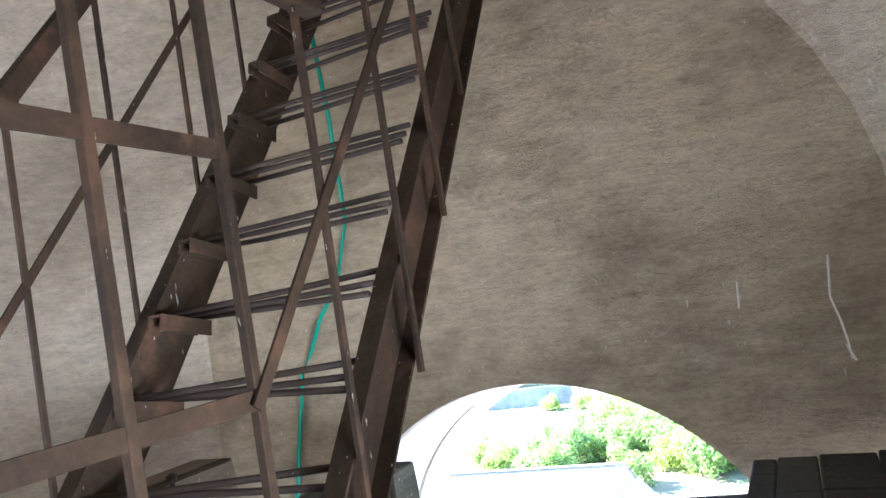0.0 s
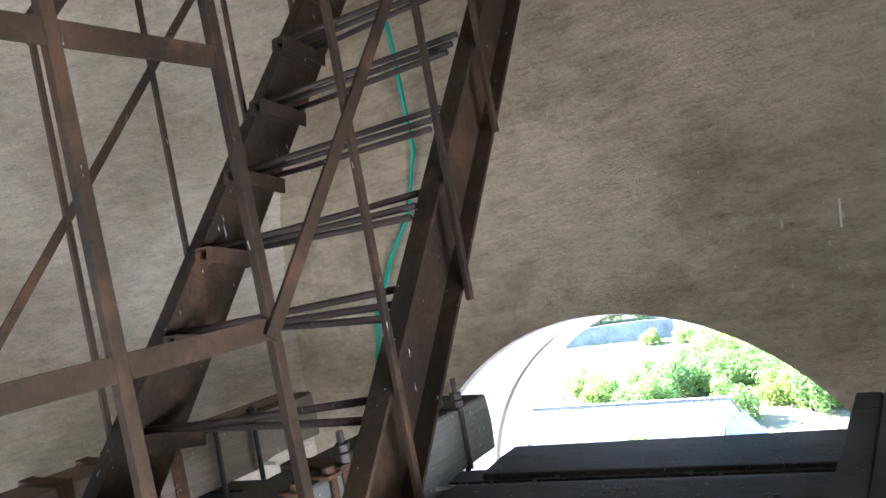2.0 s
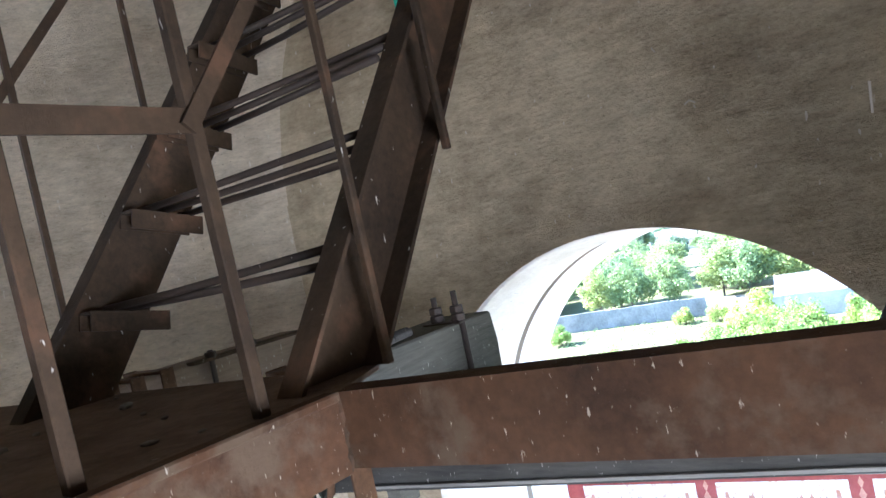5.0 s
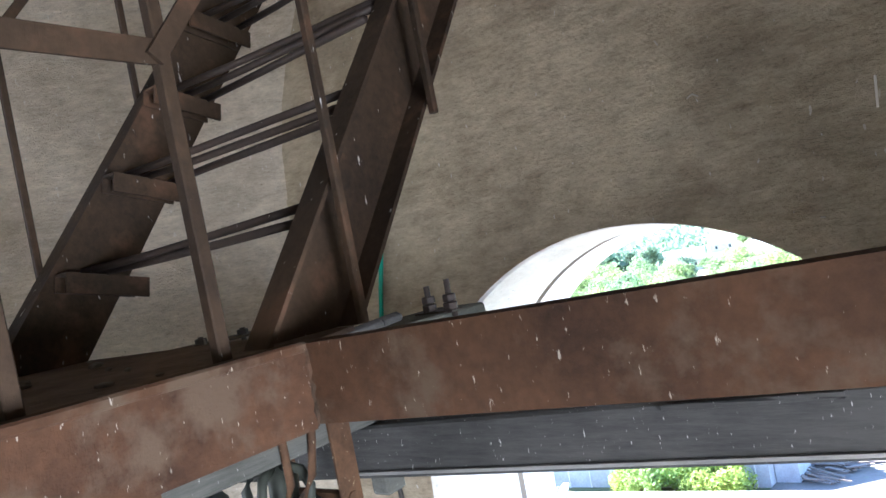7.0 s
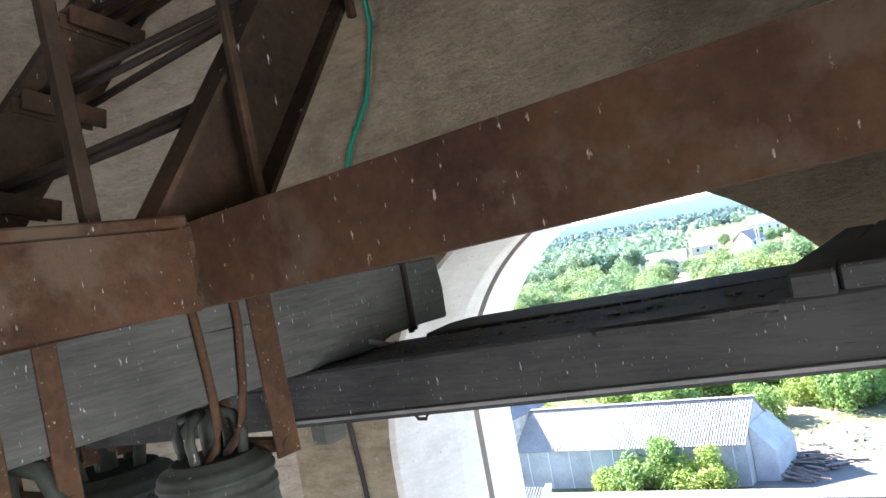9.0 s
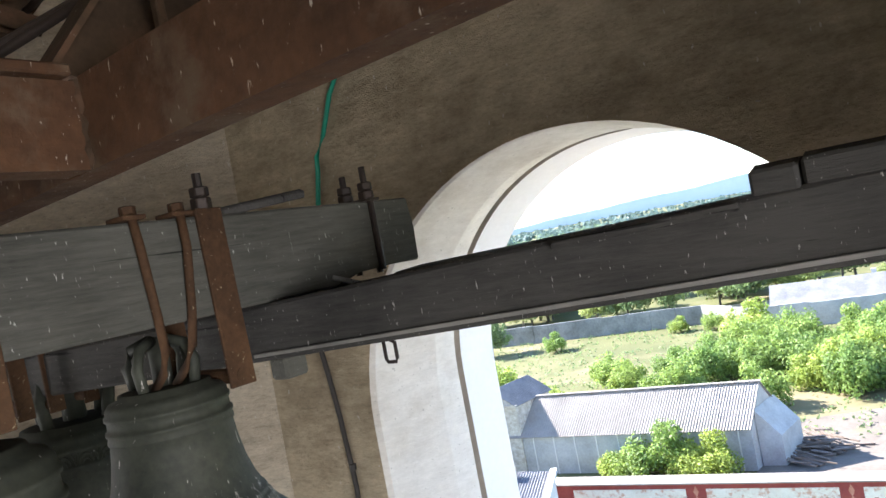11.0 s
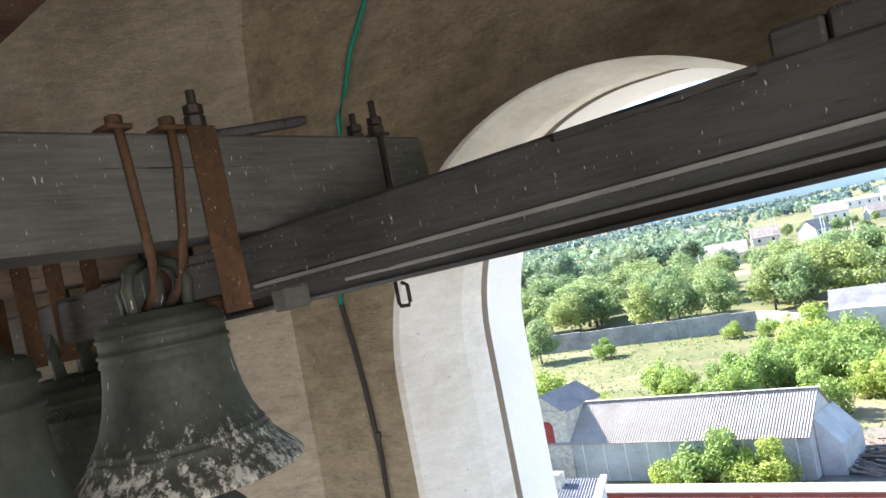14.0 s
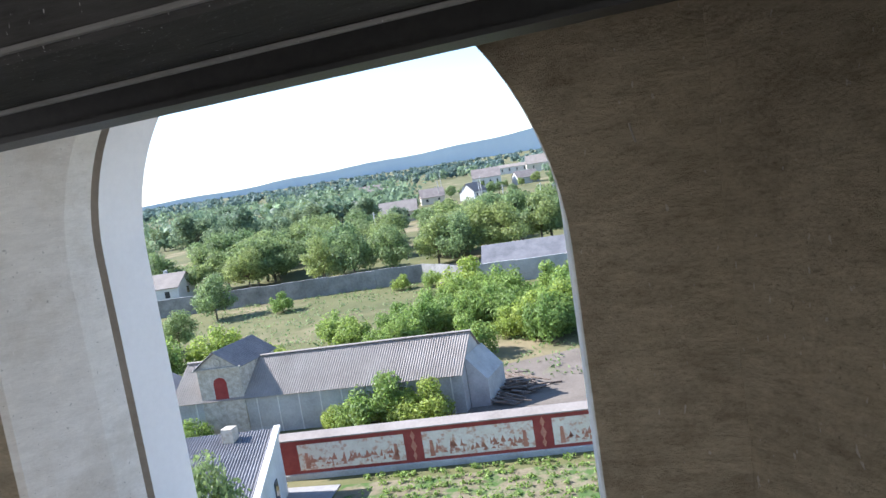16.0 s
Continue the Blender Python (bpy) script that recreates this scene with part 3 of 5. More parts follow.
# ---- ironwork on the headstocks ----
def clamp(y, dy, x=-1.985, xb=-2.21, zbot=-0.465, w=0.058, top=-0.031, nuts=True, group="bell clamps"):
    """A flat strap round the headstock, down to the bell's crown."""
    t = thing("bell_clamp", "orange rusted flat iron strap round the headstock", "clamp", (x, y, -0.30), group)
    for xx, s in ((x + 0.006, 1), (xb - 0.006, -1)):
        bm = bmesh.new()
        extrude(bm, (xx, y, top), (xx, y + dy, zbot), [(-0.005, -w / 2), (0.005, -w / 2), (0.005, w / 2), (-0.005, w / 2)], (1, 0, 0), (0, 1, 0), 0.002)
        part("strap", bm, M_STRAP, t)
    bm = bmesh.new()
    box(bm, xb - 0.01, x + 0.01, y - w / 2, y + w / 2, -0.046, -0.034, 0.002)
    part("top_plate", bm, M_STRAP, t)
    bm = bmesh.new()
    rod(bm, [(xb - 0.016, y + dy, zbot + 0.025), (x + 0.014, y + dy, zbot + 0.025)], 0.02, 10)
    part("pin", bm, M_STRAP, t)
    if nuts:
        bm = bmesh.new()
        nut(bm, (x - 0.012, y, -0.034), 0.026, 0.03)
        nut(bm, (x - 0.012, y, -0.002), 0.024, 0.024)
        rod(bm, [(x - 0.012, y, -0.036), (x - 0.012, y, 0.056)], 0.011, 8)
        part("nut", bm, M_BLACKBOLT, t, "blackened double nut")
    return t


def hanger_rods(y, dy, x=-1.972, zbot=-0.425, xin=-2.06):
    """A round iron rod bent from a nut on top of the headstock in to the bell's crown."""
    t = thing("hanger_rod", "bent rusted iron rod holding a bell's crown", "rod", (x, y, -0.045), "hanger rods")
    bm = bmesh.new()
    rod(bm, [(x, y, -0.032), (x + 0.008, y + dy * 0.1, -0.12), (x, y + dy * 0.5, -0.26), (x - 0.01, y + dy * 0.8, -0.34), (xin + 0.04, y + dy, zbot + 0.03), (xin, y + dy, zbot)], 0.0105, 8)
    smooth(part("rod", bm, M_STRAP, t))
    bm = bmesh.new()
    extrude(bm, (x - 0.01, y, -0.046), (x - 0.01, y, -0.035), [(-0.045, -0.028), (0.024, -0.028), (0.024, 0.028), (-0.045, 0.028)], (1, 0, 0), (0, 1, 0), 0.002)
    part("washer", bm, M_STRAP, t)
    bm = bmesh.new()
    nut(bm, (x - 0.01, y, -0.034), 0.019, 0.020)
    part("nut", bm, M_STRAP, t)
    return t


clamp(2.85, 0.010, w=0.075)
clamp(2.317, 0.003, zbot=-0.41, w=0.046, nuts=False)
clamp(2.192, 0.003, zbot=-0.41, w=0.046, nuts=False)
hanger_rods(2.645, 0.035)
hanger_rods(2.767, -0.03)
bm = bmesh.new()
for dx, hh in ((0.0, 0.045), (-0.085, 0.03)):
    x = -1.990 + dx
    rod(bm, [(x, 3.448, -0.27), (x, 3.448, 0.012 + hh)], 0.010, 8)
    nut(bm, (x, 3.448, -0.044), 0.026, 0.026)
    nut(bm, (x, 3.448, -0.016), 0.024, 0.024)
rod(bm, [(-1.976, 3.448, -0.046), (-1.976, 3.448, -0.262)], 0.010, 8)
box(bm, -2.12, -1.965, 3.418, 3.478, -0.050, -0.042, 0.002)
solo("end_bolts", bm, M_BLACKBOLT, "black bolts through the headstock's end", "bolts")
bm = bmesh.new()
extrude(bm, (-2.03, 2.92, -0.040), (-1.97, 3.15, -0.014), [(-0.024, -0.012), (0.022, -0.014), (0.024, 0.004), (0.006, 0.013), (-0.018, 0.010)], (1, 0, 0), (0, 0, 1), 0.003)
solo("wooden_wedge", bm, M_CROSS, "dark split wooden wedge lying on the headstock", "wedge")
bm = bmesh.new()
box(bm, -2.05, -1.985, 3.005, 3.085, -0.490, -0.430, 0.008)
solo("wooden_packer", bm, M_TIMBER, "small grey wooden packing block under the beam", "block")

# irons on the far headstock
for y in (2.62, 2.83, 2.93, 3.05):
    clamp(y, 0.01, -3.05, -3.28, -0.53, 0.055, nuts=False, group="far bell clamps")
for y in (3.24, 3.44):
    bm = bmesh.new()
    rod(bm, [(-3.03, y, -0.33), (-3.03, y, -0.01)], 0.011, 8)
    nut(bm, (-3.03, y, -0.040), 0.024, 0.024)
    rod(bm, [(-3.03, y, -0.34), (-3.15, y + 0.03, -0.44)], 0.011, 8)
    solo("clamp_rod", bm, M_BLACKBOLT, "black threaded rod with nut beside the headstock", "rod", "", "clamp rods")
bm = bmesh.new()
box(bm, -3.065, -3.015, 3.15, 3.78, -0.050, -0.036, 0.002)
solo("clamp_plate", bm, M_STAIR, "long rusted plate on top of the headstock", "plate")


# ---- bells ----
def bell(at, h, r, label, ornament=False, seg=64, bronze=M_BELL):
    """A bronze bell hung by its crown; at is the middle of its top."""
    t = thing("bell", label, "bell", at, "bells")
    f = [(0.02, 0.0), (0.36, 0.0), (0.40, 0.004), (0.41, 0.03), (0.49, 0.045), (0.525, 0.075), (0.53, 0.11), (0.545, 0.115), (0.545, 0.135), (0.525, 0.14),
         (0.53, 0.20), (0.55, 0.205), (0.55, 0.225), (0.53, 0.23), (0.545, 0.26), (0.545, 0.275), (0.53, 0.28), (0.55, 0.40), (0.585, 0.53), (0.64, 0.65), (0.70, 0.73),
         (0.715, 0.735), (0.725, 0.75), (0.72, 0.765), (0.74, 0.775), (0.76, 0.79), (0.755, 0.80), (0.82, 0.855), (0.90, 0.91), (0.955, 0.945), (0.99, 0.975), (1.0, 0.99), (0.985, 1.0), (0.93, 0.995),
         (0.84, 0.90), (0.66, 0.74), (0.54, 0.55), (0.48, 0.3), (0.44, 0.12), (0.02, 0.08)]
    bm = bmesh.new()
    lathe(bm, [(a * r, -b * h) for a, b in f], at, seg)
    body = smooth(part("body", bm, bronze, t))
    bm = bmesh.new()
    x, y, z = at
    for k in range(4):
        a = k * math.pi / 2 + 0.4
        c, s = math.cos(a), math.sin(a)
        w = r * 0.30
        rod(bm, [(x + c * w, y + s * w, z - 0.01), (x + c * w * 1.15, y + s * w * 1.15, z + 0.2 * r), (x + c * w * 0.9, y + s * w * 0.9, z + 0.36 * r), (x + c * w * 0.25, y + s * w * 0.25, z + 0.42 * r)], r * 0.05, 10)
    rod(bm, [(x, y, z - 0.01), (x, y, z + 0.44 * r)], r * 0.09, 10)
    smooth(part("crown", bm, M_BELL, t))
    bm = bmesh.new()
    rod(bm, [(x, y, z - h * 0.1), (x, y, z - h * 0.92)], r * 0.045, 10)
    bmesh.ops.create_uvsphere(bm, u_segments=14, v_segments=8, radius=r * 0.14, matrix=Matrix.Translation((x, y, z - h * 0.95)))
    smooth(part("clapper", bm, M_BLACKBOLT, t, "dark iron clapper"))
    if ornament:
        rr = 0.528 * r
        n = 22
        bm = bmesh.new()
        for k in range(n):
            for q in (1.0, 0.62, 0.3):
                pts = []
                for j in range(9):
                    b = math.pi * j / 8
                    a = 2 * math.pi * (k + 0.5 + 0.5 * q * math.cos(b)) / n
                    zz = z - h * 0.20 + 0.085 * h * q * math.sin(b)
                    pts.append((x + rr * math.cos(a), y + rr * math.sin(a), zz))
                rod(bm, pts, 0.0035, 5)
        for k in range(90):
            a = 2 * math.pi * k / 90
            hh = h * 0.04
            if random.random() < 0.8:
                rod(bm, [(x + rr * 1.005 * math.cos(a), y + rr * 1.005 * math.sin(a), z - h * 0.245 - hh), (x + rr * 1.005 * math.cos(a), y + rr * 1.005 * math.sin(a), z - h * 0.245)], 0.003, 4)
        part("relief", bm, M_BELL, t, "raised arcs and letter bars")
    return t


bell((-2.11, 2.737, -0.427), 0.385, 0.262, "dark green bronze bell streaked with bird droppings", bronze=M_BELLDROP)
bell((-2.10, 2.25, -0.44), 0.54, 0.362, "larger dark green bronze bell under the headstock")
bell((-3.16, 3.05, -0.585), 0.60, 0.44, "dark bronze bell with a cast band of arcs", True)
bell((-3.16, 1.85, -0.55), 0.60, 0.42, "dark bronze bell far under the headstock")

# ---- scratches and a pock mark on the plaster ----
M_SCRATCH = surface("chalky scratch", (0.62, 0.58, 0.53), (0.78, 0.74, 0.69))
north = bpy.data.objects["wall_north"]
for pts in ([(-0.455, 0.502), (-0.471, 0.35), (-0.45, 0.26), (-0.438, 0.182), (-0.433, 0.116)], [(-0.778, 0.445), (-0.786, 0.345)], [(-0.445, 0.17), (-0.422, 0.11)]):
    bm = bmesh.new()
    rod(bm, [(x, CY + APO - 0.001, z) for x, z in pts], 0.0045, 6)
    part("scratch", bm, M_SCRATCH, north)
for pts in ([(-1.353, 0.526), (-1.333, 0.538), (-1.313, 0.523)], [(-0.428, -0.636), (-0.423, -0.665), (-0.416, -0.692)], [(-1.0, 0.036), (-0.985, 0.033)], [(-1.43, 0.76), (-1.42, 0.74)]):
    bm = bmesh.new()
    rod(bm, [(x, CY + APO + 0.001, z) for x, z in pts], 0.0035, 6)
    part("chip", bm, M_GROOVE, north)

# ---- dirt along the cross beam ----
random.seed(9)
bm = bmesh.new()
for k in range(150):
    f = random.random() ** 1.3
    x = -2.0 + 1.25 * f
    y = 2.976 + 0.0517 * (x + 2.05) + random.choice((random.uniform(0.30, 0.43), random.uniform(0.02, 0.42)))
    r = random.uniform(0.003, 0.007)
    m = Matrix.Translation((x, y, -0.290 + 0.042 * (x + 2.05))) @ Matrix.Rotation(random.uniform(0, 3), 4, "Z") @ Matrix.Diagonal((r * 1.6, r, r * 0.6, 1))
    bmesh.ops.create_icosphere(bm, subdivisions=1, radius=1, matrix=m)
tagged(part("bird_dirt", bm, M_DIRT), "crumbled bird dirt on the cross beam", "dirt", "", "stuff")

# ---- cables on the wall ----
YW = CY + APO
bm = bmesh.new()
hose = [(-2.40, 1.84), (-2.442, 1.47), (-2.479, 0.99), (-2.575, 0.69), (-2.71, 0.52), (-2.79, 0.36), (-2.855, 0.27), (-2.865, 0.20), (-2.915, 0.0), (-2.977, -0.317), (-3.07, -0.55)]
rod(bm, [(x, YW - (0.02 if z < 1.2 else 0.02 + 0.3 * (z - 1.2)), z) for x, z in hose], 0.011, 8)
smooth(solo("green_hose", bm, M_GREEN, "green plastic hose hanging on the plaster wall", "hose"))
bm = bmesh.new()
rod(bm, [(-3.075, YW - 0.012, -0.545), (-3.045, YW - 0.012, -0.75), (-3.025, YW - 0.012, -0.93), (-3.004, YW - 0.012, -1.26), (-3.015, YW - 0.012, -1.5), (-3.0, YW - 0.012, FLOOR)], 0.012, 8)
nut(bm, (-3.0, YW - 0.016, -1.18), 0.018, 0.03)
smooth(solo("wall_cable", bm, M_CABLE, "black cable running down the plaster wall", "cable"), False)

# ---- outside: ground ----
M_GRASS = surface("meadow", (0.070, 0.080, 0.028), (0.155, 0.148, 0.062), big=0.09, fine=2.5, rough=0.95, depth=0.05, spot2=(0.22, 0.18, 0.10), spot2_scale=0.05, spot2_cut=0.58)
M_FIELD = surface("dry garden soil", (0.11, 0.09, 0.05), (0.26, 0.22, 0.14), big=0.4, fine=6, rough=0.95, depth=0.05, spot2=(0.07, 0.12, 0.03), spot2_scale=0.7, spot2_cut=0.52)
M_YARD = surface("pale concrete yard", (0.115, 0.096, 0.075), (0.20, 0.168, 0.133), big=0.25, fine=4, depth=0.02, spot2=(0.16, 0.17, 0.08), spot2_scale=0.35, spot2_cut=0.64)
M_ROAD = surface("grey road", (0.20, 0.19, 0.18), (0.34, 0.33, 0.31), big=0.2, fine=3, depth=0.02)
M_TRACK = surface("pale dirt track", (0.34, 0.28, 0.20), (0.5, 0.43, 0.33), big=0.2, fine=3, depth=0.02)
M_BLOCKWALL = surface("grey concrete wall", (0.27, 0.265, 0.245), (0.49, 0.475, 0.44), big=0.5, fine=6, depth=0.01)
M_STONE = surface("pale rubble stone", (0.26, 0.22, 0.17), (0.6, 0.55, 0.46), big=2.5, fine=9, depth=0.03)
M_OLDWALL = surface("old stained enclosure wall", (0.13, 0.125, 0.11), (0.32, 0.31, 0.285), big=0.4, fine=3, depth=0.02)
M_ASB = surface("grey corrugated roof", (0.19, 0.163, 0.137), (0.30, 0.265, 0.228), big=0.4, fine=5, depth=0.01, random_tint=0.08)
M_DARKROOF = surface("dark grey roof", (0.10, 0.10, 0.105), (0.21, 0.205, 0.205), big=0.5, fine=5, depth=0.01)
M_REDPAINT = surface("dark red paint", (0.19, 0.035, 0.03), (0.30, 0.07, 0.055), big=0.8, fine=8, depth=0.004)
M_PANEL = surface("cream mural ground", (0.58, 0.50, 0.40), (0.72, 0.65, 0.55), big=1.0, fine=8, depth=0.004, spot2=(0.50, 0.27, 0.18), spot2_scale=2.2, spot2_cut=0.57)
M_MURAL = surface("red brown mural paint", (0.34, 0.12, 0.075), (0.5, 0.24, 0.16), big=2, fine=8, depth=0.003)
M_DOORRED = surface("red window shutter", (0.20, 0.03, 0.025), (0.30, 0.06, 0.05), big=2, fine=20)
M_HOUSEWHITE = surface("white house wall", (0.50, 0.48, 0.44), (0.68, 0.66, 0.61), big=0.5, fine=5, depth=0.01)
M_HOUSECREAM = surface("cream house wall", (0.50, 0.44, 0.34), (0.66, 0.60, 0.48), big=0.5, fine=5, depth=0.01)
M_TILEROOF = surface("brown grey roof", (0.17, 0.14, 0.12), (0.30, 0.26, 0.23), big=0.5, fine=5, depth=0.02)
M_ORANGE = surface("orange fence", (0.55, 0.16, 0.07), (0.68, 0.24, 0.12), big=1, fine=6)
M_PANE = surface("dark window pane", (0.02, 0.025, 0.03), (0.05, 0.055, 0.06), rough=0.15, depth=0.0)
M_TRUNK = surface("bark", (0.07, 0.055, 0.04), (0.18, 0.15, 0.11), big=2, fine=14, depth=0.02)
M_LEAF = leaf_mat("mid green leaves", (0.135, 0.185, 0.072), (0.265, 0.345, 0.135))
M_LEAF2 = leaf_mat("light green leaves", (0.15, 0.215, 0.045), (0.31, 0.41, 0.10))
M_LEAF3 = leaf_mat("blue green leaves", (0.115, 0.165, 0.098), (0.22, 0.295, 0.165))
# far leaves paled and greyed, so the haze is in their colour
M_FARLEAF = leaf_mat("far leaves with painted haze", (0.135, 0.185, 0.155), (0.185, 0.245, 0.205))
M_POLE = surface("pale concrete pole", (0.4, 0.39, 0.36), (0.55, 0.53, 0.5))
# distance haze is put into the hills' pale blue base colour
M_HILL = surface("far hills with painted haze", (0.53, 0.60, 0.66), (0.61, 0.68, 0.72), big=0.004, fine=0.03, rough=1.0, depth=0.0)
M_PLAIN = surface("far plain", (0.15, 0.20, 0.16), (0.30, 0.32, 0.24), big=0.004, fine=0.02, rough=1.0, depth=0.0)

bm = bmesh.new()
rad = [0.5, 20, 60, 120, 250, 500, 900, 1500, 2500, 4200]
lathe(bm, [(r, 0.0 if r < 300 else -(r - 300) * 0.001) for r in rad], (0, 0, GROUND), 72)
solo("ground", bm, M_GRASS, "dry green meadow and farmland to the horizon", "ground", "structure")


def slab(name, pts, z, material, label, category):
    bm = bmesh.new()
    extrude(bm, (0, 0, GROUND - 0.2), (0, 0, GROUND + z), pts, (1, 0, 0), (0, 1, 0))
    return solo(name, bm, material, label, category, "structure")


# unseen pale ground, added to throw sunlight up under the arch
slab("courtyard", [(-45, -40), (40, -40), (40, 23), (-45, 19)], 0.03, M_TRACK, "unseen pale slab round the tower, added to bounce light", "court")
slab("yard", [(-15.2, 49.0), (8, 52.5), (9, 74), (-8, 70), (-14.6, 66.5)], 0.05, M_YARD, "pale cracked concrete yard beside the barn", "yard")
slab("garden", [(-19.5, 20), (6, 24), (6, 46.5), (-20.6, 43.2)], 0.04, M_FIELD, "vegetable garden below the painted wall", "garden")
slab("path", [(-24.5, 26), (-19.6, 26), (-20.8, 43.3), (-25, 43.0)], 0.06, M_ROAD, "grey paved path beside the garden", "path")
slab("dirt_track", [(-130, 128), (-60, 124), (-25, 131), (10, 140), (10, 146), (-26, 136), (-60, 130), (-130, 136)], 0.05, M_TRACK, "pale dirt track beyond the wall", "track")
slab("road", [(-8, 128), (14, 150), (40, 240), (30, 240), (6, 152), (-14, 132)], 0.06, M_ROAD, "pale grey village road", "road")

# ---- barn below the tower ----
A0 = Vector((-15.0, 55.0, GROUND))          # near right corner
U = Vector((-22, -2.35, 0)).normalized()   # along the front, away from that corner
V = Vector((0.13, 1, 0)).normalized()      # to the back


def P(u, v, z):
    return A0 + U * u + V * v + Vector((0, 0, z))


def poly(bm, *pts):
    return bm.faces.new([bm.verts.new(p) for p in pts])


def solid(bm, base, top):
    """A closed body between two rings of points."""
    a, b = [bm.verts.new(p) for p in base], [bm.verts.new(p) for p in top]
    n = len(a)
    bm.faces.new(a[::-1]), bm.faces.new(b)
    for i in range(n):
        bm.faces.new((a[i], a[(i + 1) % n], b[(i + 1) % n], b[i]))


def corrugated(bm, p00, p10, p01, p11, waves, amp, thick=0.03):
    """A corrugated sheet: p00 to p10 along the eave, p01 to p11 along the ridge."""
    p00, p10, p01, p11 = (Vector(p) for p in (p00, p10, p01, p11))
    nrm = (p10 - p00).cross(p01 - p00).normalized()
    if nrm.z < 0:
        nrm = -nrm
    n = waves * 4
    rows = []
    for k in range(n + 1):
        f = k / n
        off = nrm * (amp * math.sin(k * math.pi / 2))
        a, b = p00.lerp(p10, f) + off, p01.lerp(p11, f) + off
        rows.append([bm.verts.new(q) for q in (a, b, b - nrm * thick, a - nrm * thick)])
    for a, b in zip(rows, rows[1:]):
        for j in range(4):
            bm.faces.new((a[j], a[(j + 1) % 4], b[(j + 1) % 4], b[j]))
    bm.faces.new(rows[0]), bm.faces.new(rows[-1][::-1])


LEN, DEP, EAVE, RIDGE = 24.0, 5.4, 3.15, 5.72
barn = thing("barn", "long barn of grey concrete slabs with a corrugated roof", "barn", P(12, 2.7, 0))
bm = bmesh.new()
base = [P(0, 0, -0.2), P(LEN, 0, -0.2), P(LEN, DEP, -0.2), P(0, DEP, -0.2)]
solid(bm, base, [p + Vector((0, 0, EAVE + 0.2)) for p in base])
for u in (0.0, LEN - 0.25):
    solid(bm, [P(u, 0, EAVE), P(u, DEP, EAVE), P(u, DEP / 2, RIDGE - 0.06)], [P(u + 0.25, 0, EAVE), P(u + 0.25, DEP, EAVE), P(u + 0.25, DEP / 2, RIDGE - 0.06)])
part("wall", bm, M_BLOCKWALL, barn)
for v0, s in ((-0.3, 1), (DEP + 0.3, -1)):
    bm = bmesh.new()
    corrugated(bm, P(-0.15, v0, EAVE - 0.1), P(LEN, v0, EAVE - 0.1), P(-0.15, DEP / 2, RIDGE), P(LEN, DEP / 2, RIDGE), 120, 0.024)
    part("roof", bm, M_ASB, barn, "weathered grey corrugated sheets")
bm = bmesh.new()
bar(bm, P(-0.2, DEP / 2, RIDGE + 0.03), P(LEN, DEP / 2, RIDGE + 0.03), 0.4, 0.06)
part("ridge_cap", bm, M_ASB, barn)
bm = bmesh.new()
solid(bm, [P(-1.6, 0.9, -0.1), P(-0.05, 0.9, -0.1), P(-0.05, DEP - 0.4, -0.1), P(-1.6, DEP - 0.4, -0.1)], [P(-1.6, 0.9, 2.2), P(-0.05, 0.9, 4.1), P(-0.05, DEP - 0.4, 4.1), P(-1.6, DEP - 0.4, 2.2)])
part("lean_to", bm, M_BLOCKWALL, barn, "grey sheet-clad end bay")
# joints between the wall slabs
for k in range(13):
    u = 0.9 + k * 1.75
    bm = bmesh.new()
    bar(bm, P(u, -0.012, 0), P(u, -0.012, EAVE - 0.15), 0.09, 0.05, V)
    part("pilaster", bm, M_HOUSEWHITE, barn)
# stone gable house through the barn's roof
TU0, TU1 = 17.6, 21.2
gate = thing("stone_gable_house", "small rubble-stone house with a round window and red shutters", "house", P(19.4, 2, 0))
bm = bmesh.new()
base = [P(TU0, -0.12, -0.1), P(TU1, -0.12, -0.1), P(TU1, 4.7, -0.1), P(TU0, 4.7, -0.1)]
solid(bm, base, [p + Vector((0, 0, 5.9)) for p in base])
for v in (-0.12, 4.4):
    solid(bm, [P(TU0, v, 5.8), P(TU1, v, 5.8), P((TU0 + TU1) / 2, v, 7.0)], [P(TU0, v + 0.3, 5.8), P(TU1, v + 0.3, 5.8), P((TU0 + TU1) / 2, v + 0.3, 7.0)])
part("wall", bm, M_STONE, gate)
mu = (TU0 + TU1) / 2
for uu in (TU0 - 0.25, TU1 + 0.25):
    bm = bmesh.new()
    corrugated(bm, P(uu, -0.4, 5.68), P(uu, 4.9, 5.68), P(mu, -0.4, 7.12), P(mu, 4.9, 7.12), 22, 0.03)
    part("roof", bm, M_DARKROOF, gate)
bm = bmesh.new()
extrude(bm, P(mu, -0.16, 3.0), P(mu, -0.06, 3.0), [(-0.55, 0), (0.55, 0), (0.55, 1.5)] + [(0.55 * math.cos(a), 1.5 + 0.45 * math.sin(a)) for a in (0.6, 1.1, 1.57, 2.04, 2.54)] + [(-0.55, 1.5)], U, (0, 0, 1))
part("shutter", bm, M_DOORRED, gate, "arched red wooden shutters")
bm = bmesh.new()
lathe(bm, [(0.22, 0), (0.36, 0), (0.36, 0.1), (0.22, 0.1), (0.22, 0)], (0, 0, 0), 20)
bmesh.ops.transform(bm, verts=bm.verts, matrix=Matrix.Translation(P(mu, -0.12, 6.15)) @ Matrix.Rotation(radians(90), 4, "X"))
part("round_window", bm, M_STONE, gate)
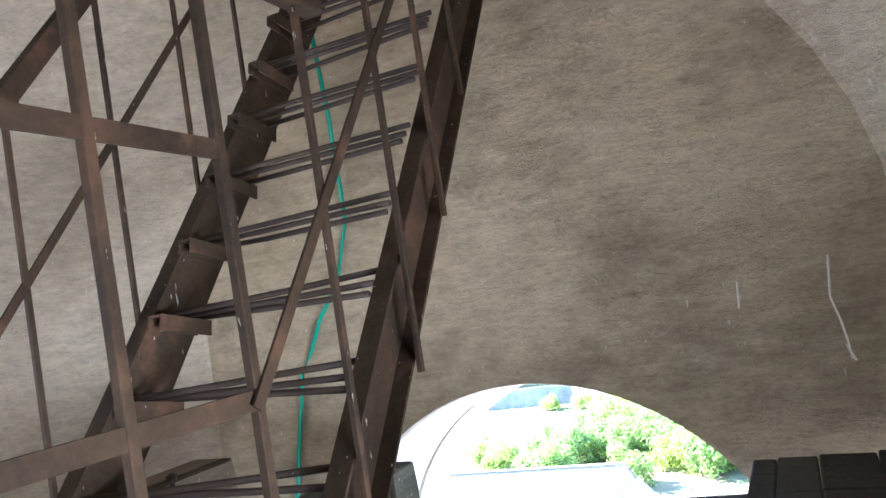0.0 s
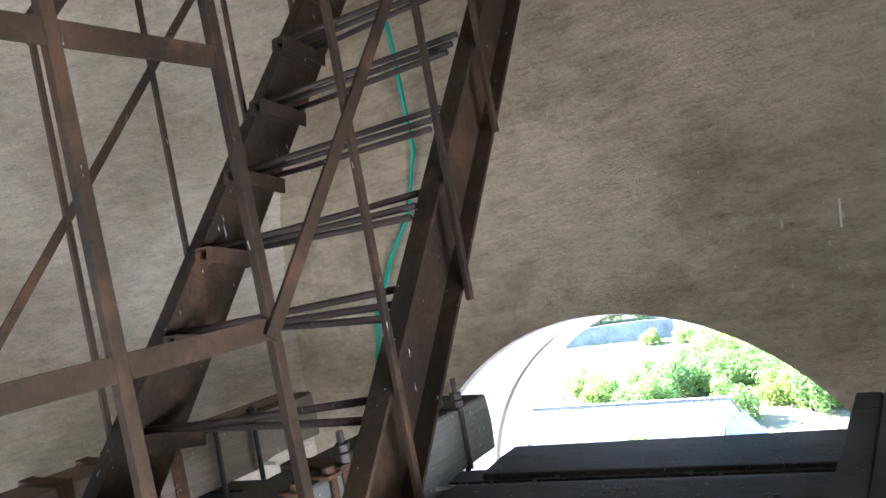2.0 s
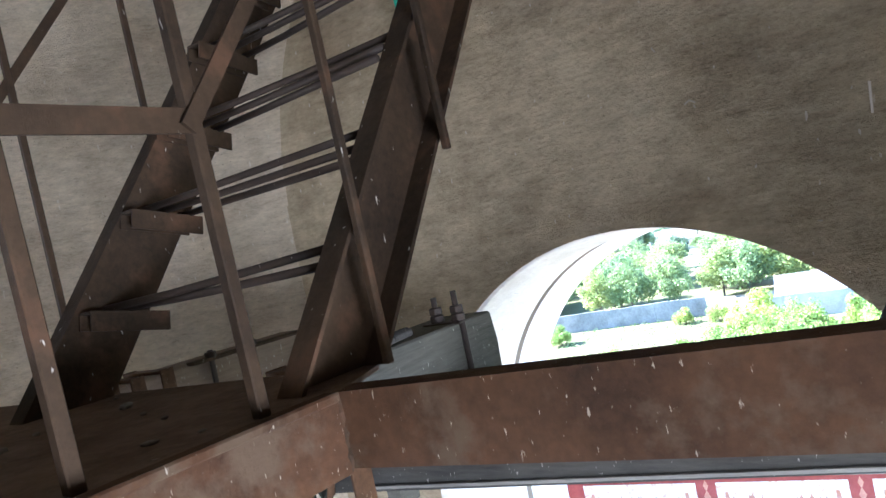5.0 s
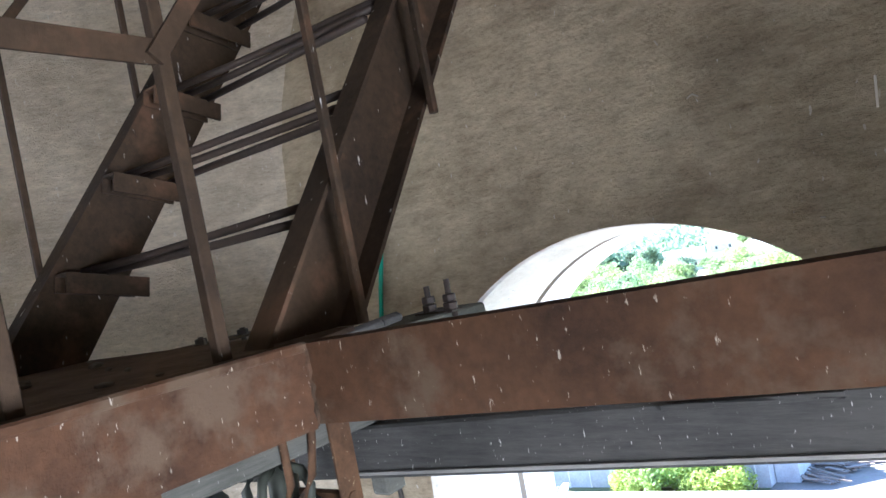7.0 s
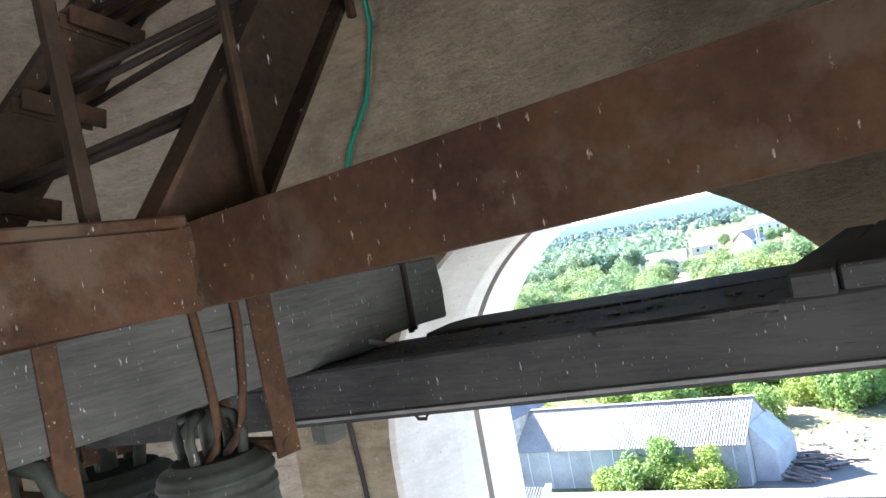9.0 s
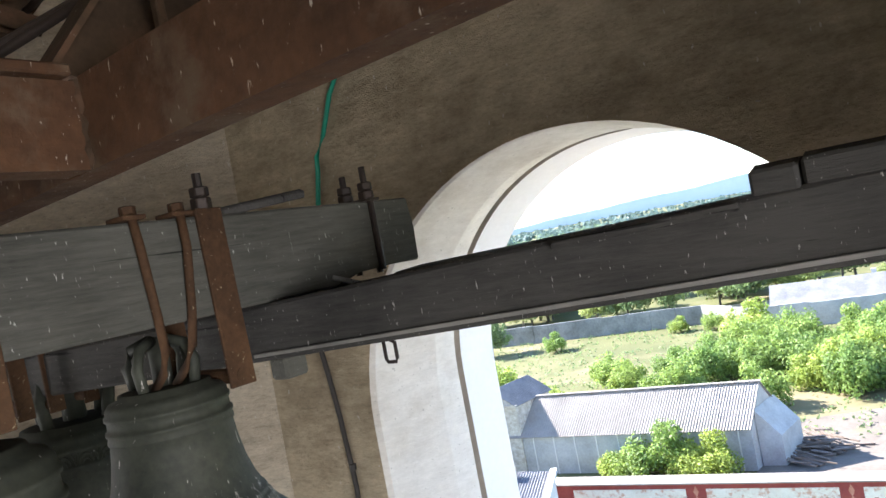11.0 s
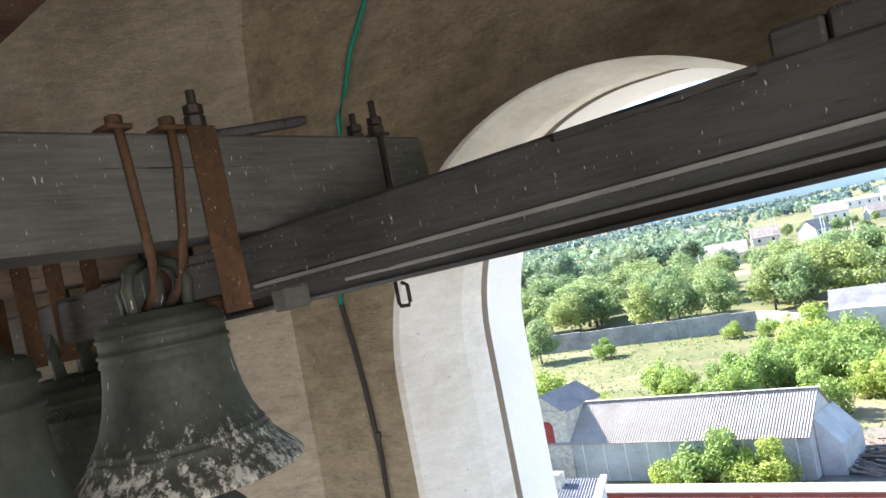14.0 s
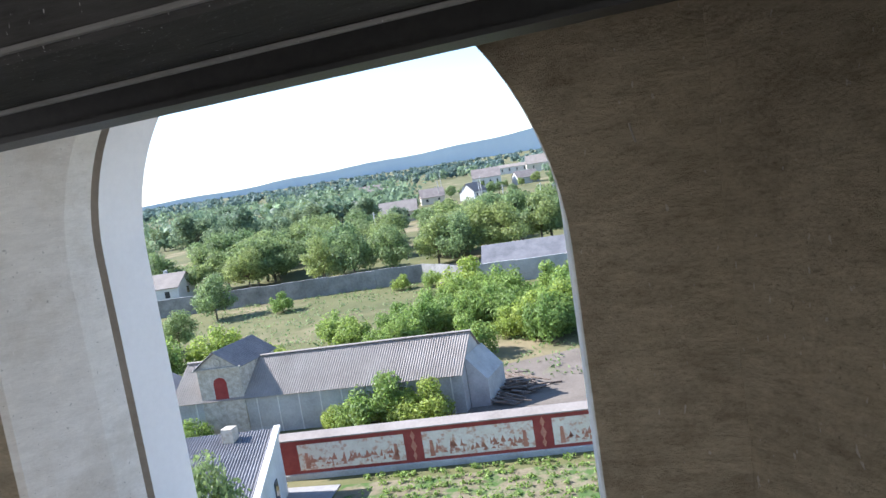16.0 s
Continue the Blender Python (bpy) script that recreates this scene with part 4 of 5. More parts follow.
for v0 in (-0.25,):
    bm = bmesh.new()
    bar(bm, P(TU0 - 0.2, v0, 5.72), P(TU1 + 0.2, v0, 5.72), 0.3, 0.14)
    part("cornice", bm, M_STONE, gate)

# debris and low shed
random.seed(5)
bm = bmesh.new()
for k in range(70):
    a, l = random.uniform(-0.7, 0.7) + math.pi * 0.9, random.uniform(1.0, 3.2)
    c = Vector((random.gauss(-12.0, 1.0), random.gauss(59.5, 1.6), GROUND + random.uniform(0.05, 0.7)))
    d = Vector((math.cos(a), math.sin(a), random.uniform(-0.12, 0.12))) * l / 2
    bar(bm, c - d, c + d, random.uniform(0.08, 0.28), random.uniform(0.05, 0.12))
tagged(part("timber_pile", bm, M_TIMBER2), "heap of old grey beams beside the barn", "timber pile", "", "stuff")

# ---- painted enclosure wall ----
W0, W1 = Vector((-25.2, 44.15, GROUND)), Vector((9.0, 48.75, GROUND))
WD = (W1 - W0).normalized()
WN = Vector((WD.y, -WD.x, 0))     # towards the tower


def Wp(s, n, z):
    return W0 + WD * s + WN * n + Vector((0, 0, z))


mural = thing("painted_wall", "dark red enclosure wall with cream mural panels", "wall", W0, kind="structure")
bm = bmesh.new()
L = (W1 - W0).length
solid(bm, [Wp(0, 0, -0.2), Wp(L, 0, -0.2), Wp(L, -0.4, -0.2), Wp(0, -0.4, -0.2)], [Wp(0, 0, 2.75), Wp(L, 0, 2.75), Wp(L, -0.4, 2.75), Wp(0, -0.4, 2.75)])
part("masonry", bm, M_REDPAINT, mural)
bm = bmesh.new()
solid(bm, [Wp(-0.1, 0.2, 2.72), Wp(L, 0.2, 2.72), Wp(L, -0.6, 2.95), Wp(-0.1, -0.6, 2.95)], [Wp(-0.1, 0.2, 2.80), Wp(L, 0.2, 2.80), Wp(L, -0.6, 3.05), Wp(-0.1, -0.6, 3.05)])
part("coping", bm, M_ASB, mural, "grey sheet coping")
bm = bmesh.new()
solid(bm, [Wp(0, 0.10, -0.2), Wp(L, 0.10, -0.2), Wp(L, 0.004, -0.2), Wp(0, 0.004, -0.2)], [Wp(0, 0.08, 0.35), Wp(L, 0.08, 0.35), Wp(L, 0.004, 0.4), Wp(0, 0.004, 0.4)])
part("plinth", bm, M_BLOCKWALL, mural, "pale grey plinth")
random.seed(11)
for k in range(4):
    s0, s1 = 1.3 + k * 8.35, 8.45 + k * 8.35
    bm = bmesh.new()
    solid(bm, [Wp(s0, 0.02, 0.62), Wp(s1, 0.02, 0.62), Wp(s1, 0.003, 0.62), Wp(s0, 0.003, 0.62)], [Wp(s0, 0.02, 2.38), Wp(s1, 0.02, 2.38), Wp(s1, 0.003, 2.38), Wp(s0, 0.003, 2.38)])
    panel = part("mural_panel", bm, M_PANEL, mural)
    bm = bmesh.new()
    for j in range(46):            # painted roofs, walls and robed shapes, as plain flat patches
        c, hgt, w = random.uniform(s0 + 0.4, s1 - 0.4), random.uniform(0.12, 0.5), random.uniform(0.1, 0.42)
        zb = random.uniform(0.75, 1.25)
        tip = random.uniform(0.2, 0.8)
        solid(bm, [Wp(c, 0.026, zb), Wp(c + w, 0.026, zb), Wp(c + w * tip, 0.026, zb + hgt)], [Wp(c, 0.021, zb), Wp(c + w, 0.021, zb), Wp(c + w * tip, 0.021, zb + hgt)])
    for c in (s0 + 0.55, s1 - 0.6):
        solid(bm, [Wp(c - 0.16, 0.026, 0.7), Wp(c + 0.16, 0.026, 0.7), Wp(c + 0.1, 0.026, 1.8), Wp(c - 0.1, 0.026, 1.8)], [Wp(c - 0.16, 0.021, 0.7), Wp(c + 0.16, 0.021, 0.7), Wp(c + 0.1, 0.021, 1.8), Wp(c - 0.1, 0.021, 1.8)])
    part("painted_shapes", bm, M_MURAL, mural)
    if k:
        bm = bmesh.new()
        c = s0 - 0.6
        for zz, a in ((0.85, 0.14), (1.5, 0.2), (2.2, 0.16)):
            solid(bm, [Wp(c, 0.01, zz - 2.2 * a), Wp(c + a, 0.01, zz), Wp(c, 0.01, zz + 2.2 * a), Wp(c - a, 0.01, zz)], [Wp(c, 0.003, zz - 2.2 * a), Wp(c + a, 0.003, zz), Wp(c, 0.003, zz + 2.2 * a), Wp(c - a, 0.003, zz)])
        part("pier_ornament", bm, M_MURAL, mural)

# ---- low house by the path ----
low = thing("low_house", "low white house with a grey corrugated roof", "house", (-30, 38, GROUND))
bm = bmesh.new()
solid(bm, [(-38, 33.2, GROUND - 0.1), (-21.6, 35.0, GROUND - 0.1), (-24.0, 42.4, GROUND - 0.1), (-39, 40.4, GROUND - 0.1)],
      [(-38, 33.2, GROUND + 2.9), (-21.6, 35.0, GROUND + 2.9), (-24.0, 42.4, GROUND + 4.2), (-39, 40.4, GROUND + 4.2)])
part("wall", bm, M_HOUSEWHITE, low)
bm = bmesh.new()
corrugated(bm, (-38, 33.0, GROUND + 2.98), (-21.8, 34.7, GROUND + 2.98), (-39, 40.6, GROUND + 4.32), (-24.2, 42.5, GROUND + 4.32), 80, 0.035)
part("roof", bm, M_DARKROOF, low)
bm = bmesh.new()
bar(bm, (-21.6, 34.7, GROUND + 3.02), (-24.0, 42.5, GROUND + 4.4), 0.4, 0.25)
part("verge", bm, M_HOUSEWHITE, low, "white rendered parapet")
bm = bmesh.new()
box(bm, -27.0, -26.2, 40.9, 41.6, GROUND + 4.0, GROUND + 5.0, 0.03)
part("chimney", bm, M_STONE, low)
for f in (0.25, 0.6):
    c = Vector((-21.55, 35.0, 0)).lerp(Vector((-23.95, 42.4, 0)), f)
    bm = bmesh.new()
    bar(bm, (c.x, c.y, GROUND + 1.0), (c.x, c.y, GROUND + 2.2), 0.08, 0.8, (-2.4, 7.4, 0))
    part("window", bm, M_PANE, low)
bm = bmesh.new()
solid(bm, [(-47, 50, GROUND), (-40, 51, GROUND), (-41.5, 59, GROUND), (-48, 58, GROUND)], [(-47, 50, GROUND + 3), (-40, 51, GROUND + 3), (-41.5, 59, GROUND + 3), (-48, 58, GROUND + 3)])
shed = thing("dark_shed", "shed with a dark grey gable roof", "shed", (-44, 54, GROUND))
part("wall", bm, M_STONE, shed)
bm = bmesh.new()
solid(bm, [(-47.3, 49.7, GROUND + 2.95), (-39.7, 50.7, GROUND + 2.95), (-41.2, 59.3, GROUND + 2.95), (-48.3, 58.3, GROUND + 2.95)], [(-43.4, 50.2, GROUND + 5), (-43.3, 50.2, GROUND + 5), (-44.7, 58.8, GROUND + 5), (-44.8, 58.8, GROUND + 5)])
part("roof", bm, M_DARKROOF, shed)


# ---- enclosure walls, far barn, village houses ----
def long_wall(p, q, h, label, material):
    t = thing("enclosure_wall", label, "wall", (*p, GROUND), kind="structure")
    p, q = Vector((*p, GROUND)), Vector((*q, GROUND))
    n = max(1, round((q - p).length / 4))
    for k in range(n):
        a, b = p.lerp(q, k / n), p.lerp(q, (k + 0.99) / n)
        bm = bmesh.new()
        dz = 0.06 * math.sin(k * 2.1)
        bar(bm, a + Vector((0, 0, h / 2 - 0.2 + dz)), b + Vector((0, 0, h / 2 - 0.2 + dz)), 0.35, h + 0.4)
        part("wall_panel", bm, material, t)


long_wall((-95, 108), (-36, 117.5), 3.0, "old stained stone enclosure wall", M_OLDWALL)
long_wall((-36, 117.5), (-27, 110), 3.0, "old stained stone enclosure wall", M_OLDWALL)
long_wall((-27, 108), (12, 112), 3.2, "pale grey block enclosure wall", M_BLOCKWALL)


def house(at, w, d, h, rise, turn, wall, roof, label, windows=2):
    """A gabled house: walls, two roof slopes with eaves, windows."""
    t = thing("house", label, "house", at, "village houses")
    R = Matrix.Translation(at) @ Matrix.Rotation(radians(turn), 4, "Z")

    def q(x, y, z):
        return R @ Vector((x, y, z))
    bm = bmesh.new()
    base = [q(-w / 2, -d / 2, -0.5), q(w / 2, -d / 2, -0.5), q(w / 2, d / 2, -0.5), q(-w / 2, d / 2, -0.5)]
    solid(bm, base, [p + Vector((0, 0, h + 0.5)) for p in base])
    for x in (-w / 2, w / 2 - 0.2):
        solid(bm, [q(x, -d / 2, h), q(x, d / 2, h), q(x, 0, h + rise - 0.1)], [q(x + 0.2, -d / 2, h), q(x + 0.2, d / 2, h), q(x + 0.2, 0, h + rise - 0.1)])
    part("wall", bm, wall, t)
    for s in (-1, 1):
        bm = bmesh.new()
        a, b, c, e = q(-w / 2 - 0.3, s * (d / 2 + 0.4), h - 0.25), q(w / 2 + 0.3, s * (d / 2 + 0.4), h - 0.25), q(w / 2 + 0.3, 0, h + rise), q(-w / 2 - 0.3, 0, h + rise)
        lift = Vector((0, 0, 0.14))
        solid(bm, [a, b, c, e], [a + lift, b + lift, c + lift, e + lift])
        part("roof", bm, roof, t)
    for k in range(windows):
        x = -w / 2 + w * (k + 0.5) / windows
        bm = bmesh.new()
        bar(bm, q(x, -d / 2 - 0.02, h * 0.35), q(x, -d / 2 - 0.02, h * 0.75), 0.06, 1.0, R.to_3x3() @ Vector((1, 0, 0)))
        part("window", bm, M_PANE, t)
    for x, s in ((w / 2 + 0.02, 1),):
        bm = bmesh.new()
        bar(bm, q(x, 0, h * 0.4), q(x, 0, h * 0.8), 0.06, 0.9, R.to_3x3() @ Vector((0, 1, 0)))
        part("window", bm, M_PANE, t)
    bm = bmesh.new()
    bar(bm, q(w * 0.2, 0.4, h + rise * 0.5), q(w * 0.2, 0.4, h + rise + 0.7), 0.6, 0.6, (1, 0, 0))
    part("chimney", bm, wall, t)
    return t


house((-16, 119, GROUND), 19, 8, 2.4, 2.2, 7, M_BLOCKWALL, M_DARKROOF, "long low outbuilding with a grey sheet roof", 3)
house((-3, 121, GROUND), 12, 9, 3.0, 2.5, 7, M_HOUSEWHITE, M_DARKROOF, "white outbuilding with a grey sheet roof", 3)
house((-92, 332, GROUND), 11, 9, 3.2, 3.6, 20, M_HOUSECREAM, M_TILEROOF, "cream house with a steep brown roof")
house((-70, 320, GROUND), 9, 8, 3.6, 3.6, 65, M_HOUSEWHITE, M_TILEROOF, "white gabled house with a brown roof")
house((-78, 395, GROUND), 15, 11, 6.5, 4.5, 12, M_HOUSEWHITE, M_TILEROOF, "two-storey white house with a hipped brown roof", 4)
house((-58, 400, GROUND), 12, 9, 3.4, 3.4, 30, M_HOUSEWHITE, M_TILEROOF, "white house with a grey roof")
house((-82, 250, GROUND), 13, 9, 3.6, 3.6, 15, M_HOUSECREAM, M_ASB, "small house with a grey roof among trees")
house((-69, 560, GROUND), 20, 14, 6, 6, 10, M_HOUSECREAM, M_ASB, "house with a grey hipped roof")
house((-95, 600, GROUND), 24, 12, 5, 2, 5, M_HOUSEWHITE, M_ASB, "long white building between trees", 4)
house((-20, 235, GROUND), 12, 8, 3.2, 3.2, 15, M_TILEROOF, M_DARKROOF, "dark house beside the road")
house((-55, 565, GROUND), 13, 13, 20, 3, 30, M_HOUSECREAM, M_ASB, "tall cream building at the edge of the village", 3)
house((-150, 420, GROUND), 14, 10, 4, 4, 20, M_HOUSECREAM, M_TILEROOF, "village house with a brown roof")
house((-120, 300, GROUND), 12, 9, 3.5, 3.5, -10, M_HOUSECREAM, M_TILEROOF, "village house half hidden by trees")
house((-190, 520, GROUND), 16, 11, 4, 4, 20, M_HOUSEWHITE, M_TILEROOF, "village house with a brown roof")
house((-95, 128, GROUND), 14, 8, 3.2, 2.2, 8, M_HOUSEWHITE, M_ASB, "low white house by the dirt track", 3)
fence = thing("orange_fence", "orange boarded fence beside the road", "fence", (-28, 220, GROUND))
for k in range(10):
    bm = bmesh.new()
    bar(bm, (-34 + k * 2.6, 219 + k * 0.6, GROUND + 1.0), (-31.5 + k * 2.6, 219.6 + k * 0.6, GROUND + 1.0), 0.1, 2.2)
    part("board", bm, M_ORANGE, fence)
for x, y, h in ((-62, 300, 10), (-88, 330, 10), (-40, 225, 9), (-55, 262, 10), (-26, 205, 9), (-30, 300, 10), (-110, 420, 11), (-64, 175, 9)):
    t = thing("utility_pole", "pale concrete utility pole", "pole", (x, y, GROUND), "utility poles")
    bm = bmesh.new()
    rod(bm, [(x, y, GROUND - 0.3), (x, y, GROUND + h)], 0.16, 8)
    part("pole", bm, M_POLE, t)
    bm = bmesh.new()
    bar(bm, (x - 0.8, y, GROUND + h - 0.5), (x + 0.8, y, GROUND + h - 0.5), 0.1, 0.1)
    part("crossarm", bm, M_POLE, t)


# ---- trees ----
def leaf_mesh(name, lobes, count, size, material, seed):
    """Many small leaf sprays on the shells of several lobes (x, y, z, rx, rz)."""
    rng = np.random.default_rng(seed)
    lob = np.array(lobes)
    w = lob[:, 3] ** 2
    pick = rng.choice(len(lob), count, p=w / w.sum())
    d = rng.normal(size=(count, 3))
    d /= np.linalg.norm(d, axis=1)[:, None]
    r = rng.uniform(0.25, 1.15, count) ** 0.7
    c = lob[pick, :3] + d * r[:, None] * np.stack([lob[pick, 3], lob[pick, 3], lob[pick, 4]], 1)
    nrm = d + rng.normal(size=(count, 3)) * 0.75 + np.array([0, 0, 0.35])
    nrm /= np.linalg.norm(nrm, axis=1)[:, None]
    a = np.cross(nrm, rng.normal(size=(count, 3)))
    a /= np.linalg.norm(a, axis=1)[:, None]
    b = np.cross(nrm, a)
    s = size * rng.uniform(0.6, 1.35, count)[:, None]
    v = np.stack([c - a * s, c + b * s * 0.55 + nrm * s * 0.12, c + a * s, c - b * s * 0.55 + nrm * s * 0.12], 1).reshape(-1, 3)
    me = bpy.data.meshes.new(name)
    me.from_pydata(v.tolist(), [], np.arange(count * 4).reshape(-1, 4).tolist())
    me.materials.append(material)
    return me


def make_tree(h, spread, leaves, size, material, seed, label, bush=False, category="tree"):
    rng = random.Random(seed)
    t = thing("bush" if bush else "tree", label, category)
    tr = bmesh.new()
    th = h * (0.18 if bush else 0.32)
    lean = (rng.uniform(-0.04, 0.04) * h, rng.uniform(-0.04, 0.04) * h)
    r0 = 0.022 * h

    def taper(p, q, ra, rb):
        d = (Vector(q) - Vector(p)).normalized()
        s = d.cross(Vector((0.3, 0.9, 0.1))).normalized()
        u = s.cross(d)
        ra_ = [tr.verts.new(Vector(p) + (s * math.cos(k * 1.0472) + u * math.sin(k * 1.0472)) * ra) for k in range(6)]
        rb_ = [tr.verts.new(Vector(q) + (s * math.cos(k * 1.0472) + u * math.sin(k * 1.0472)) * rb) for k in range(6)]
        for k in range(6):
            tr.faces.new((ra_[k], ra_[(k + 1) % 6], rb_[(k + 1) % 6], rb_[k]))
    top = (lean[0], lean[1], th)
    taper((0, 0, -0.3), top, r0, r0 * 0.7)
    lobes = []
    n = 15 if bush else 15
    for k in range(n):
        a = k * 2.399 + rng.uniform(-0.4, 0.4)
        rr = spread * rng.uniform(0.25, 0.72) * (0.35 if k == n - 1 else 1)
        z = h * (rng.uniform(0.28, 0.62) if bush else rng.uniform(0.30, 0.74)) if k < n - 1 else h * 0.80
        lr = spread * (rng.uniform(0.20, 0.36) if bush else rng.uniform(0.26, 0.44))
        lobes.append((lean[0] + rr * math.cos(a), lean[1] + rr * math.sin(a), z, lr, min(lr * (rng.uniform(0.9, 1.7) if bush else rng.uniform(0.7, 1.1)), h - z)))
        taper(top, (lobes[-1][0], lobes[-1][1], z), r0 * 0.45, r0 * 0.12)
    me = bpy.data.meshes.new("trunk")
    tr.to_mesh(me)
    tr.free()
    me.materials.append(M_TRUNK)
    o = new("trunk", me)
    o.parent = t
    c = new("crown", leaf_mesh("crown", lobes, leaves, size, material, seed))
    c.parent = t
    return t


PROTO = {
    "bush": [make_tree(3.2, 2.3, 4200, 0.115, M_LEAF2, 100 + i, "bright green leafy bush", True, "bush") for i in range(3)],
    "tree": [make_tree(9.5, 4.6, 5000, 0.235, M_LEAF, 200 + i, "broad green deciduous tree") for i in range(3)],
    "blue": [make_tree(12.5, 5.2, 4600, 0.30, M_LEAF3, 300 + i, "tall dark green tree") for i in range(2)],
}
USED = {}


def plant(kind, x, y, s=1.0, sx=1.0):
    """Sets one more tree or bush of a kind on the ground."""
    protos = PROTO[kind]
    i = random.randrange(len(protos))
    ob = protos[i]
    m = pose(x, y, GROUND, 0, 0, random.uniform(0, 360))
    ob = ob if (kind, i) not in USED else copy_thing(ob, m)
    USED[(kind, i)] = True
    ob.matrix_basis = m @ Matrix.Diagonal((s * sx, s * sx, s, 1))
    ob["group"] = {"bush": "bushes on the meadow", "tree": "trees round the meadow", "blue": "tall trees"}[kind]
    return ob


random.seed(21)
# by the barn's front, and by the low house
for x, y, s in ((-23.4, 52.2, 0.85), (-21.0, 53.0, 1.35), (-18.9, 52.6, 0.85), (-17.4, 53.0, 1.1), (-24.8, 52.6, 0.65), (-36, 50.6, 0.8)):
    plant("bush", x, y, s)
plant("tree", -21.6, 31.6, 0.8, 0.6)
# thicket behind the barn
for k in range(64):
    f = random.random()
    x = -26 + 34 * random.random()
    y = 72 + (100 - 72) * random.random() - max(0, -x - 12) * 0.3
    plant("bush", x, y, random.uniform(1.0, 1.7), random.uniform(0.85, 1.05))
for x, y, s in ((-36, 80, 1.3), (-33, 77, 1.2), (-30, 84, 1.1), (-39, 70, 1.1), (-27, 72, 1.2), (-42, 66, 1.2), (-47, 72, 1.7), (-52, 68, 1.8), (-50, 64, 1.2), (-33, 112, 0.9), (-38, 112, 0.8), (-24, 98, 1.9), (-20, 96, 1.6), (-55, 104, 1.0)):
    plant("bush", x, y, s)
plant("tree", -66, 103, 0.8)
plant("tree", -60, 84, 0.6)
# belt behind the wall
for k in range(46):
    x = random.uniform(-100, -18)
    y = 124 + (x + 100) * 0.12 + random.uniform(0, 55)
    if 0 < (y - 131 - (x + 25) * 0.1) < 6:
        y += 8
    plant("tree", x, y, random.uniform(0.85, 1.2), random.uniform(1.05, 1.35))
for x, y, s in ((-38, 135, 1.05), (-33, 133, 1.05), (-29, 140, 1.15), (-24, 150, 1.25), (-20, 148, 1.1), (-45, 130, 1.0), (-52, 128, 1.0), (-58, 127, 1.0), (-74, 128, 0.95), (-12, 134, 0.5)):
    plant("tree", x, y, s)
for x, y, s in ((-125, 190, 1.35), (-116, 200, 1.3), (-132, 205, 1.3), (-108, 175, 1.0), (-140, 180, 1.1), (-98, 210, 1.1), (-85, 225, 1.0), (-120, 160, 0.9)):
    plant("blue", x, y, s)
for k in range(60):
    y = random.uniform(185, 420)
    x = -y * random.uniform(0.08, 0.95)
    if 0.13 < -x / y < 0.33:
        x -= 0.22 * y
    plant(random.choice(("tree", "blue")), x, y, random.uniform(0.6, 1.05))


# low trees between the village houses
for k in range(34):
    y = random.uniform(165, 430)
    plant("tree", -y * random.uniform(0.10, 0.34), y, random.uniform(0.42, 0.72), random.uniform(1.0, 1.3))


